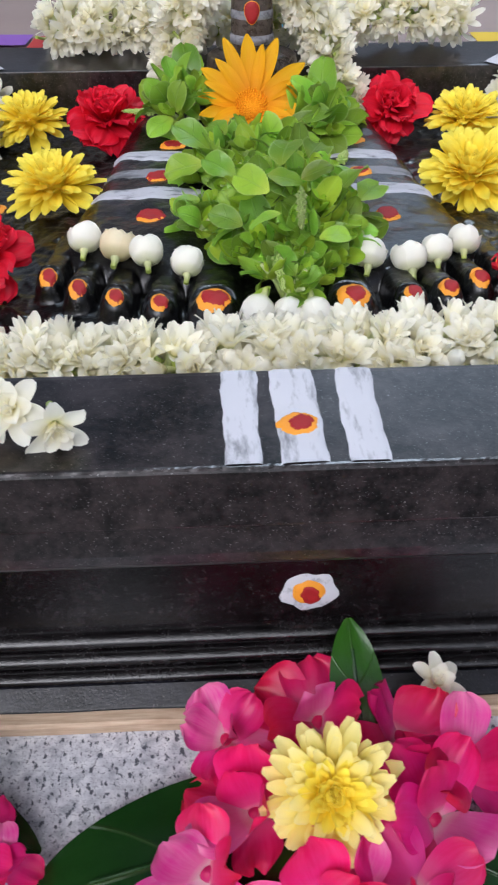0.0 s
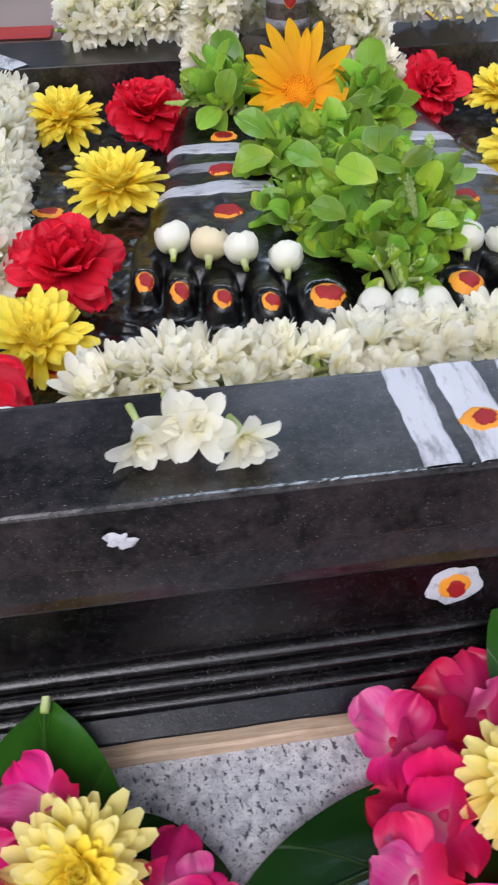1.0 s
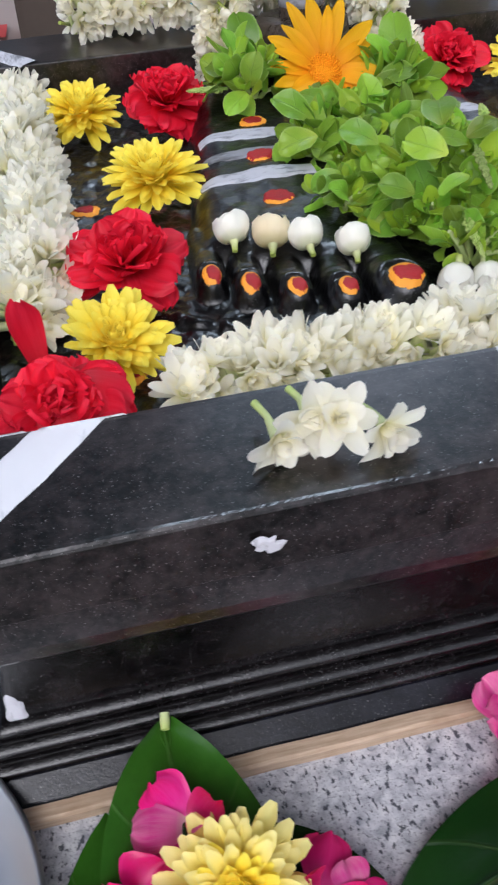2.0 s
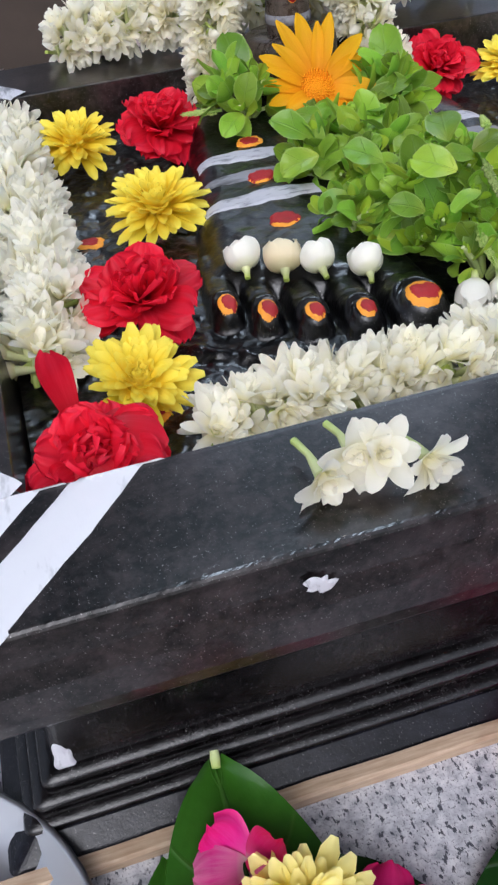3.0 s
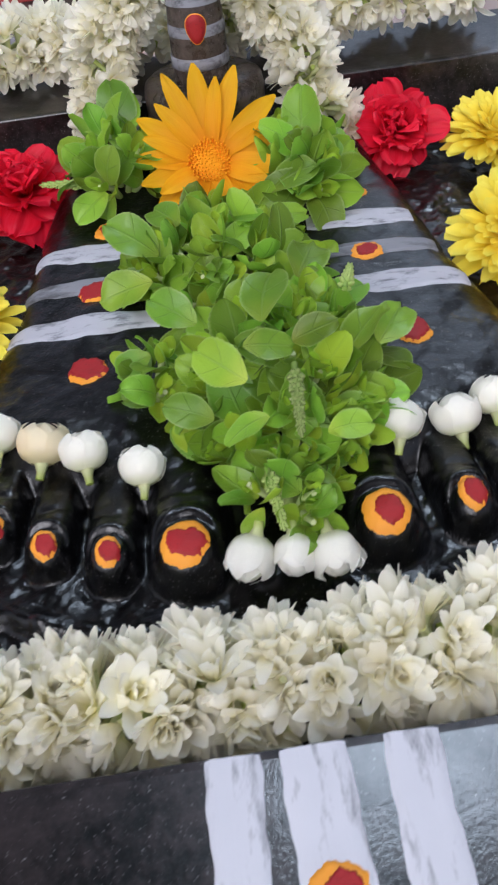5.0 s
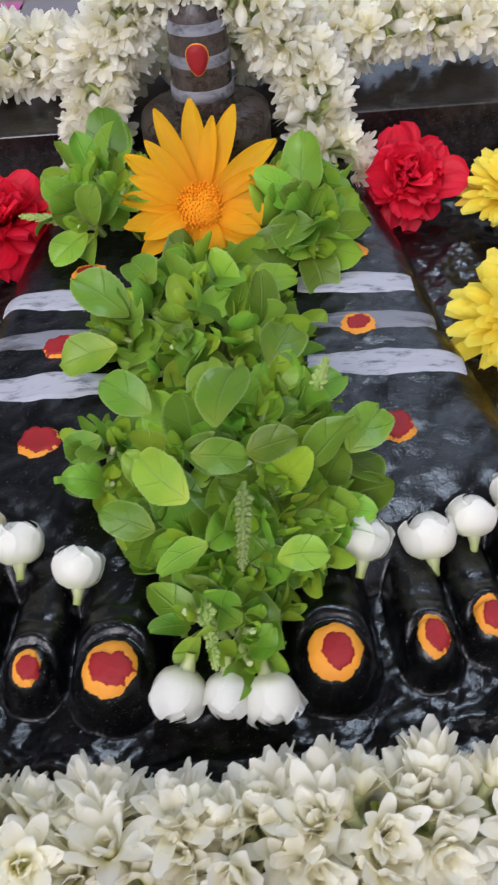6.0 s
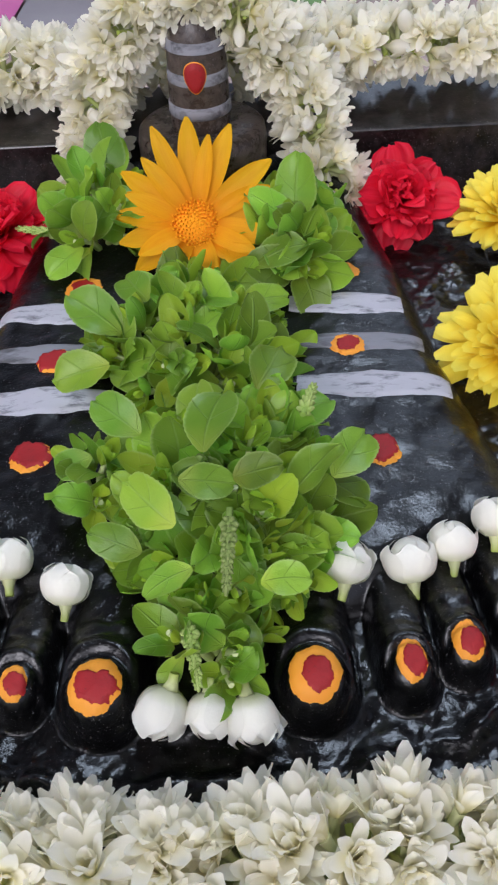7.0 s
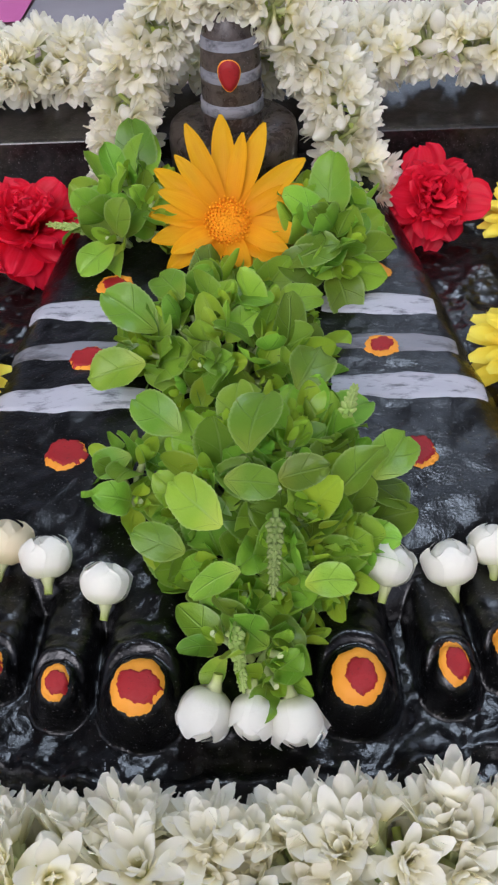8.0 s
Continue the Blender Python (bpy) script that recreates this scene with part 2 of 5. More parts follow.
M_REDP = organic("crimson_petal", [(0.0, (0.48, 0.004, 0.012)), (0.6, (0.76, 0.007, 0.026)), (1.0, (0.84, 0.014, 0.046))], 0.38, 0.45, vary=0.09, bumpy=0.2, spec=0.25, streak=(0.86, 0.05, 0.10), amount=0.5)
M_PINKR = organic("magenta_rose_petal", [(0.0, (0.86, 0.50, 0.56)), (0.18, (0.80, 0.07, 0.28)), (0.5, (0.74, 0.010, 0.17)), (1.0, (0.72, 0.008, 0.10))], 0.32, 0.34, vary=0.14, spec=0.4, streak=(0.82, 0.10, 0.36), amount=0.30, hue=0.014)
M_PINKL = organic("light_pink_rose_petal", [(0.0, (0.92, 0.72, 0.70)), (0.25, (0.82, 0.16, 0.42)), (0.7, (0.76, 0.035, 0.30)), (1.0, (0.82, 0.16, 0.38))], 0.32, 0.34, vary=0.12, spec=0.4, streak=(0.92, 0.60, 0.66), amount=0.24)
M_GAZ = organic("orange_ray_petal", [(0.0, (0.86, 0.30, 0.002)), (0.4, (0.97, 0.47, 0.003)), (1.0, (0.98, 0.55, 0.006))], 0.40, 0.5, vary=0.03, spec=0.15, streak=(0.88, 0.33, 0.002), amount=0.55)
M_DISC = organic("orange_disc_floret", [(0.0, (0.88, 0.33, 0.003)), (1.0, (0.97, 0.45, 0.006))], 0.30, 0.7, vary=0.05, spec=0.15)
M_BASIL = organic("basil_leaf", [(0.0, (0.37, 0.51, 0.050)), (0.4, (0.215, 0.405, 0.032)), (1.0, (0.255, 0.455, 0.038))], 0.36, 0.33, vein=0.30, vary=0.26, bumpy=0.7, hue=0.016)
M_BASILY = organic("young_basil_leaf", [(0.0, (0.42, 0.56, 0.04)), (1.0, (0.34, 0.53, 0.032))], 0.38, 0.40, vein=0.18, vary=0.12, bumpy=0.4, hue=0.012)
M_SPIKE = organic("basil_flower_spike", [(0.0, (0.22, 0.34, 0.06)), (1.0, (0.34, 0.42, 0.12))], 0.15, 0.6, vary=0.15)
M_BETEL = organic("dark_green_leaf", [(0.0, (0.018, 0.066, 0.008)), (0.5, (0.008, 0.036, 0.006)), (1.0, (0.012, 0.054, 0.007))], 0.20, 0.22, vein=0.10, vary=0.1, spec=0.45, bumpy=0.7)
M_BETELY = organic("mid_green_leaf", [(0.0, (0.060, 0.160, 0.012)), (0.5, (0.026, 0.100, 0.010)), (1.0, (0.036, 0.125, 0.011))], 0.24, 0.22, vein=0.10, vary=0.1, spec=0.45, bumpy=0.7)


def wood(name):
    m, nt, b = material(name)
    co = nt.nodes.new("ShaderNodeTexCoord").outputs["Object"]
    mp = node(nt, "ShaderNodeMapping", Scale=(0.08, 1, 1))
    nt.links.new(co, mp.inputs[0])
    g = noise_tex(nt, mp.outputs[0], 900, 5, 0.6)
    k = noise_tex(nt, co, 60, 3)
    c = ramp(nt, g, [(0.3, (0.40, 0.28, 0.18)), (0.7, (0.60, 0.46, 0.33))])
    c = mix(nt, ramp(nt, k, [(0.5, (0,)), (0.75, (0.5,))]), c, (0.25, 0.15, 0.08))
    nt.links.new(c, b.inputs["Base Color"])
    b.inputs["Roughness"].default_value = 0.6
    bump(nt, b, g, 0.4, 0.0005)
    return m


M_WOOD = wood("pale_wood")


def plain(name, a, b_, rough=0.6, metal=0.0, scale=8.0):
    m, nt, b = material(name)
    co = nt.nodes.new("ShaderNodeTexCoord").outputs["Object"]
    nt.links.new(ramp(nt, noise_tex(nt, co, scale, 5), [(0.3, a), (0.7, b_)]), b.inputs["Base Color"])
    b.inputs["Roughness"].default_value, b.inputs["Metallic"].default_value = rough, metal
    bump(nt, b, noise_tex(nt, co, scale * 12, 3), 0.15, 0.001)
    return m


M_FLOOR = plain("pinkish_stone_floor", (0.36, 0.27, 0.24), (0.46, 0.36, 0.32), 0.55, scale=3)
M_PILLAR = plain("brown_stone", (0.035, 0.024, 0.017), (0.075, 0.052, 0.036), 0.6)
M_STEEL = plain("steel", (0.55, 0.55, 0.57), (0.74, 0.74, 0.75), 0.38, 1.0)
M_THREAD = plain("cotton_thread", (0.6, 0.58, 0.48), (0.7, 0.68, 0.58), 0.8)


# ---------------------------------------------------------------- building helpers
class Buf:
    def __init__(self):
        self.v, self.f, self.uv = [], [], []

    def grid(self, pts, uvs, closed=False):
        """pts: rows of equal length."""
        base, nr, nc = len(self.v), len(pts), len(pts[0])
        for row, urow in zip(pts, uvs):
            self.v.extend(tuple(p) for p in row)
            self.uv.extend(urow)
        for i in range(nr - 1):
            for j in range(nc if closed else nc - 1):
                k = (j + 1) % nc
                self.f.append((base + i * nc + j, base + i * nc + k, base + (i + 1) * nc + k, base + (i + 1) * nc + j))

    def fan(self, ring, tip, uv=0.0):
        base = len(self.v)
        self.v.extend(tuple(p) for p in ring)
        self.v.append(tuple(tip))
        self.uv.extend([(0.5, uv)] * (len(ring) + 1))
        for i in range(len(ring)):
            self.f.append((base + i, base + (i + 1) % len(ring), base + len(ring)))

    def tube(self, path, radii, sides=8, caps=True, v0=0.0, v1=1.0):
        rows, uvs = [], []
        for i, p in enumerate(path):
            a, b = path[max(i - 1, 0)], path[min(i + 1, len(path) - 1)]
            d = (Vector(b) - Vector(a)).normalized()
            s = d.cross(Vector((0.13, 0.21, 0.97))).normalized()
            w = d.cross(s)
            rows.append([Vector(p) + (s * math.cos(k) + w * math.sin(k)) * radii[i] for k in [2 * math.pi * j / sides for j in range(sides)]])
            uvs.append([(j / sides, v0 + (v1 - v0) * i / (len(path) - 1)) for j in range(sides)])
        self.grid(rows, uvs, True)
        if caps:
            self.fan(rows[0][::-1], path[0], v0)
            self.fan(rows[-1], path[-1], v1)

    def mesh(self, name, mat, smooth=True):
        me = bpy.data.meshes.new(name)
        me.from_pydata([tuple(p) for p in self.v], [], self.f)
        layer = me.uv_layers.new(name="uv")
        loops = np.empty(len(me.loops), dtype=np.int32)
        me.loops.foreach_get("vertex_index", loops)
        layer.data.foreach_set("uv", np.array(self.uv, dtype=np.float32)[loops].ravel())
        me.polygons.foreach_set("use_smooth", [smooth] * len(me.polygons))
        me.materials.append(mat)
        return me


def axes_to(pos, z, y=None, size=1.0):
    """A pose whose z axis is z, and whose y axis leans towards y."""
    z = Vector(z).normalized()
    y = Vector(y) if y is not None else Vector((0.3, 0.9, 0.2))
    x = y.cross(z)
    if x.length < 1e-6:
        x = Vector((1, 0, 0)).cross(z)
    x.normalize()
    y = z.cross(x)
    m = Matrix((x, y, z)).transposed().to_4x4() @ Matrix.Diagonal((size, size, size, 1))
    m.translation = pos
    return m


def thing(name, label, category, m, group="", kind=""):
    ob = new(name)
    ob.empty_display_size = 0.01
    ob.matrix_world = m
    return tagged(ob, label, category, group, kind)


def child(name, mesh, parent, m=None, label=""):
    ob = new(name, mesh)
    ob.parent = parent
    ob.matrix_local = m if m is not None else Matrix()
    if label:
        ob["label"] = label
    return ob


SHAPES = {
    "mum": lambda s: (0.55 + 0.45 * s) * (1 - s ** 7) ** 0.5,
    "ray": lambda s: (0.50 + 0.50 * math.sin(math.pi / 2 * min(1, s / 0.55))) * (1 - s ** 4.5) ** 0.75,
    "jas": lambda s: (0.40 + 0.60 * math.sin(math.pi * min(1, s * 0.74))) * (1 - s ** 7) ** 0.5,
    "spoon": lambda s: (0.12 + 0.88 * math.sin(math.pi / 2 * min(1, s / 0.46)) ** 0.9) * (1 - (max(0, s - 0.30) / 0.70) ** 3.0) ** 0.55,
    "broad": lambda s: (0.16 + 0.84 * s ** 0.65) * (1 - s ** 5) ** 0.5,
    "point": lambda s: 1.60 * (s + 0.012) ** 0.60 * max(0, 1 - s) ** 0.72,
    "heart": lambda s: 1.42 * (s + 0.01) ** 0.40 * max(0, 1 - s) ** 0.70,
}


def blade(buf, L, W, shape, lift0, lift1, cup=0.0, wave=0.0, waves=3, nl=5, nw=4, m=None, rng=random, teeth=0.0, fold=0.0, twist=0.0, ruffle=0.0, ruffles=2.5):
    """A petal or leaf that starts at the origin and runs along y, rising by lift0 to lift1 degrees."""
    ph, ph2 = rng.random() * 6.3, rng.random() * 6.3
    y = z = 0.0
    rows, uvs = [], []
    for i in range(nl + 1):
        s = i / nl
        a = radians(lift0 + (lift1 - lift0) * s)
        if i:
            y += math.cos(a) * L / nl
            z += math.sin(a) * L / nl
        w = SHAPES[shape](min(s, 0.985)) * W / 2
        if teeth:
            w *= 1 + teeth * (1 if i % 2 else -1)
        row, ur = [], []
        for j in range(nw + 1):
            t = 2 * j / nw - 1
            off = cup * w * t * t + fold * w * abs(t) + wave * W * abs(t) ** 1.5 * s * math.sin(waves * math.pi * s * (1 if t > 0 else -1) + (ph if t > 0 else ph2))
            off += wave * W * 0.7 * s ** 3 * math.sin(waves * 1.3 * t + ph2)
            off += ruffle * W * s * s * (math.sin(ruffles * math.pi * t + ph) + 0.5 * math.sin(ruffles * 2.1 * math.pi * t + ph2))
            tw = twist * s * t * w
            p = Vector((w * t, y - math.sin(a) * off, z + math.cos(a) * off + tw))
            row.append(m @ p if m else p)
            ur.append((j / nw, s))
        rows.append(row)
        uvs.append(ur)
    buf.grid(rows, uvs)


def blade_mesh(name, mat, **kw):
    b = Buf()
    blade(b, **kw)
    return b.mesh(name, mat)


# ---------------------------------------------------------------- ground
def sheet(name, x0, x1, y0, y1, z, mat, label, category, nx=8, ny=8, thick=0.0):
    b = Buf()
    xs, ys = np.linspace(x0, x1, nx + 1), np.linspace(y0, y1, ny + 1)
    b.grid([[(x, y, z) for x in xs] for y in ys], [[(x, y) for x in xs] for y in ys])
    if thick:
        edge = [(x0, y0), (x1, y0), (x1, y1), (x0, y1)]
        b.grid([[(x, y, z - thick) for x, y in edge], [(x, y, z) for x, y in edge]], [[(0, 0)] * 4, [(1, 1)] * 4], True)
    return tagged(new(name, b.mesh(name, mat, False)), label, category, kind="structure")


sheet("ground", -60, 60, -60, 60, -0.02, M_FLOOR, "pinkish stone floor round the shrine", "floor")
sheet("platform", -0.75, 0.75, 0.07, 0.62, 0.0, M_GRANITE, "speckled grey and white granite slab", "platform", thick=0.02)
# unseen dark slab added in front, so the rim's face reflects less bright ground
sheet("threshold", -0.75, 0.75, -0.9, 0.07, -0.004, plain("dark_brown_stone", (0.030, 0.022, 0.018), (0.065, 0.048, 0.040), 0.5, scale=14), "unseen dark slab added before the granite to darken reflections", "threshold", thick=0.016)

# ---------------------------------------------------------------- stone pedestal
def lift(v, z):
    return z + 0.06 * max(v, 0) * float(ramp01(z, 0.055, 0.085))


def ring(inset, z, jag=0.0, corner=0.003, n=90):
    """A rounded rectangle, inset from the pedestal's outer edge."""
    u1, v0, v1 = HALF - inset, inset, DEEP - inset
    pts = []
    for cu, cv, a0 in ((u1, v0, -90), (u1, v1, 0), (-u1, v1, 90), (-u1, v0, 180)):
        for k in range(5):
            a = radians(a0 + 22.5 * k)
            su, sv = (1 if cu > 0 else -1), (1 if cv == v1 else -1)
            pts.append((cu - su * corner + corner * math.cos(a), cv - sv * corner + corner * math.sin(a)))
    full = []
    for i, (a, b) in enumerate(zip(pts, pts[1:] + pts[:1])):
        steps = n if i % 5 == 4 else 1
        full += [(a[0] + (b[0] - a[0]) * k / steps, a[1] + (b[1] - a[1]) * k / steps) for k in range(steps)]
    out = []
    rng = random.Random(int(z * 1e5))
    for k, (u, v) in enumerate(full):
        d = jag * (0.5 * math.sin(k * 0.13 + 1.1) + 0.5 * math.sin(k * 0.37) + rng.gauss(0, 0.8)) if jag else 0
        out.append(Vector((u, v, lift(v, z) + d)))
    return out


def loft(profile, jags=None, top=False):
    b = Buf()
    rows = [ring(d, z, (jags or {}).get(i, 0), n=420 if jags else 90) for i, (d, z) in enumerate(profile)]
    b.grid(rows, [[(j * 0.01, i * 0.01) for j in range(len(r))] for i, r in enumerate(rows)], True)
    return b


pedestal = thing("stone_pedestal", "oiled black stone pedestal with two carved feet in its tray", "pedestal", SLAB)
child("plinth", loft([(0.0105, 0.0), (0.0100, 0.0035), (0.0110, 0.0045), (0.0170, 0.0085), (0.0185, 0.0088), (0.03, 0.0088)]).mesh("plinth", M_PLINTH, False), pedestal)
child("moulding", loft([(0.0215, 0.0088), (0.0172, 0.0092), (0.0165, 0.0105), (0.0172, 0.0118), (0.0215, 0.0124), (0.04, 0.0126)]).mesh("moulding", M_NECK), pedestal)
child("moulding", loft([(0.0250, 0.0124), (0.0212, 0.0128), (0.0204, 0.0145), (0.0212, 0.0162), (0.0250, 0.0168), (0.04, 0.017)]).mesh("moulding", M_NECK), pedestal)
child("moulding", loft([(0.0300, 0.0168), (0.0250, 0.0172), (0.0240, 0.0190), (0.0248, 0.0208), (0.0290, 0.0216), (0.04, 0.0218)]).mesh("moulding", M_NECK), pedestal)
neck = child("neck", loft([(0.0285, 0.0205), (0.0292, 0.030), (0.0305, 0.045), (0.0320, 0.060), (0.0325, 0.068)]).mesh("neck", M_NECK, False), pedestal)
RIM_PROFILE = [(0.034, 0.062), (0.010, 0.072), (0.0015, 0.0765), (0.0002, 0.0785), (0.0000, 0.082), (0.0004, 0.0910), (0.0002, 0.0918), (-0.0008, 0.0924),
               (-0.0002, 0.100), (0.0, 0.1090), (0.0003, 0.1096), (0.0009, 0.11005), (0.0016, 0.1102), (0.0024, 0.1102), (0.010, 0.1102), (0.030, 0.1101), (0.0400, 0.1100), (0.0417, 0.1098), (0.0420, 0.1094),
               (0.0425, 0.100), (0.0435, 0.086), (0.0445, 0.080)]
rim = child("rim", loft(RIM_PROFILE, {9: 0.00002, 10: 0.00004, 11: 0.00003, 12: 0.00001}).mesh("rim", M_RIM, False), pedestal)

# the tray's floor with the two carved feet, one relief
TOES_L = [(-0.0218, 0.0905, 0.0106, 0.1045, -0.002), (-0.0405, 0.0962, 0.0073, 0.1025, -0.002), (-0.0561, 0.1020, 0.0067, 0.1025, -0.003),
          (-0.0698, 0.1105, 0.0062, 0.1025, -0.004), (-0.0812, 0.1190, 0.0060, 0.1030, -0.003)]
TOES_R = [(0.0263, 0.0912, 0.0106, 0.1045, 0.002), (0.0480, 0.0962, 0.0073, 0.1025, 0.002), (0.0615, 0.1010, 0.0067, 0.1025, 0.003),
          (0.0745, 0.1090, 0.0062, 0.1025, 0.004), (0.0862, 0.1180, 0.0060, 0.1030, 0.003)]
OUT_V = [0.05, 0.100, 0.146, 0.185, 0.207, 0.246, 0.30, 0.36]
OUT_U = [0.089, 0.0885, 0.0855, 0.0780, 0.0725, 0.0668, 0.0545, 0.045]
TOP_V = [0.10, 0.125, 0.15, 0.18, 0.21, 0.25, 0.29, 0.33]
TOP_Z = [0.1000, 0.1030, 0.1060, 0.1075, 0.1095, 0.1130, 0.1190, 0.125]


def smooth_max(a, b, k):
    h = np.clip(0.5 + 0.5 * (a - b) / k, 0, 1)
    return b * (1 - h) + a * h + k * h * (1 - h)


def relief(u, v):
    """Height of the tray's floor and feet."""
    u, v = np.asarray(u, dtype=float), np.asarray(v, dtype=float)
    z = 0.0875 + 0.045 * v + 0.0009 * wobble(u, v, 0.010, 0.4) + 0.00032 * wobble(u, v, 0.004, 2.0) + 0.00010 * wobble(u, v, 0.0018, 4.0)
    # lumpy lip of stone in front of the toes
    lip = 0.082 + np.interp(np.abs(u), [0, 0.03, 0.06, 0.09, 0.12], [0.0, 0.0, 0.010, 0.028, 0.05]) + 0.0012 * wobble(u, v, 0.02, 1.0)
    z += 0.0022 * np.exp(-((v - lip) / 0.0028) ** 2) * (1 + 0.3 * wobble(u, v, 0.008, 5)) + 0.0016 * ramp01(v, lip - 0.001, lip + 0.003) * (np.abs(u) < 0.10)
    for side, toes in ((-1, TOES_L), (1, TOES_R)):
        w = side * u - (0.0022 if side > 0 else 0)
        edge = np.interp(v, OUT_V, OUT_U)
        inner = np.interp(v, [0.1, 0.2, 0.3], [0.0120, 0.0095, 0.012])
        front = 0.117 + np.interp(w, [0.0, 0.03, 0.06, 0.09], [0.0, 0.003, 0.014, 0.027])
        d = np.minimum(np.minimum(edge - w, w - inner), (v - front) * 0.9)
        k = np.clip(d / 0.013, 0, 1)
        crown = np.interp(v, TOP_V, TOP_Z) - 0.0016 * ((w - 0.042) / 0.03) ** 2
        base = 0.0865 + 0.045 * v
        body = base - 0.002 + (crown - base + 0.002) * np.sqrt(np.clip(1 - (1 - k) ** 2.3, 0, 1))
        body = np.where(d > 0, body + 0.00045 * wobble(u, v, 0.013, side + 3.0) + 0.00012 * wobble(u, v, 0.0042, side + 7.0), base - 0.002)
        foot = body
        for tu, tip, r, top, lean in toes:
            back = 0.040
            s = np.clip((v - (tip + r)) / back, 0, 1)
            cu = tu - lean * s
            dd = np.hypot(u - cu, np.minimum(v - (tip + r), 0)) / (r * (1 + 0.05 * np.sin(s * 5)))
            prof = np.clip(1 - np.clip(dd, 0, 1) ** 3.2, 0, 1) ** 0.40
            crest = top + 0.0012 * np.sin(np.clip((v - tip) / 0.035, 0, 1) * math.pi * 1.5 + 0.4) - 0.002 * np.exp(-((v - tip) / 0.006) ** 2)
            toe = base - 0.003 + (crest - base + 0.003) * prof
            toe = np.where(v > tip + r + back, base - 0.003, toe)
            nail = np.hypot((u - tu) / (r * 0.72), (v - (tip + r * 0.95)) / (r * 0.80))
            toe = toe - 0.0011 * np.exp(-((nail - 1) / 0.12) ** 2) + 0.0004 * np.exp(-((nail - 1.28) / 0.12) ** 2) + 0.0003 * (nail < 0.9) + 0.0007 * np.exp(-((nail - 1.42) / 0.14) ** 2) * ramp01(v, tip + r * 0.9, tip + r * 1.7) + 0.00022 * wobble(u, v, 0.0060, r * 900) + 0.00010 * wobble(u, v, 0.0022, r * 500) - 0.0005 * np.exp(-((v - tip - r * 2.7 - 0.0006 * np.sin(u * 700)) / 0.0014) ** 2)
            foot = smooth_max(foot, toe, 0.0012)
        z = smooth_max(z, foot, 0.0012)
    return z


nu, nv = 500, 430
us, vs = np.linspace(-HALF + 0.0445, HALF - 0.0445, nu), np.linspace(0.043, DEEP - 0.043, nv)
gu, gv = np.meshgrid(us, vs)
gz = relief(gu, gv)
relief_mesh = bpy.data.meshes.new("feet_relief")
idx = np.arange(nu * nv).reshape(nv, nu)
quads = np.stack([idx[:-1, :-1], idx[:-1, 1:], idx[1:, 1:], idx[1:, :-1]], -1).reshape(-1, 4)
relief_mesh.from_pydata(np.stack([gu, gv, gz], -1).reshape(-1, 3).tolist(), [], quads.tolist())
relief_mesh.polygons.foreach_set("use_smooth", [True] * len(relief_mesh.polygons))
relief_mesh.materials.append(M_WET)
feet = child("feet_relief", relief_mesh, pedestal, label="wet glossy black stone relief of two feet")


# ---------------------------------------------------------------- paint on the stone
def rim_top(u, v):
    return lift(v, 0.1102)


def daub(name, cu, cv, ru, rv, mat, height, up=0.0005, seed=0, rough=0.08, notch=0.0, turn=0.0):
    """A dab of paste that follows the surface under it."""
    rng = random.Random(seed)
    ph = [rng.random() * 6.3 for _ in range(4)]
    b = Buf()
    n, rows = 72, []
    for i in range(1, 7):
        row = []
        for j in range(n):
            a = 2 * math.pi * j / n
            k = 1 + rough * (math.sin(2 * a + ph[0]) * 0.7 + math.sin(5 * a + ph[1]) * 0.5 + math.sin(9 * a + ph[2]) * 0.35 + math.sin(17 * a + ph[3]) * 0.30 + math.sin(29 * a + 2 * ph[0]) * 0.22)
            k -= notch * math.exp(-((a - math.pi / 2) / 0.35) ** 2)
            x, y = math.cos(a) * ru * k * i / 6, math.sin(a) * rv * k * i / 6
            x, y = x * math.cos(turn) - y * math.sin(turn), x * math.sin(turn) + y * math.cos(turn)
            row.append((cu + x, cv + y, float(height(cu + x, cv + y)) + (up if i < 6 else -0.0002)))
        rows.append(row)
    b.grid(rows, [[(0, 0)] * n] * len(rows), True)
    b.fan(rows[0][::-1], (cu, cv, float(height(cu, cv)) + up))
    return child(name, b.mesh(name, mat), rim if height is rim_top else feet)


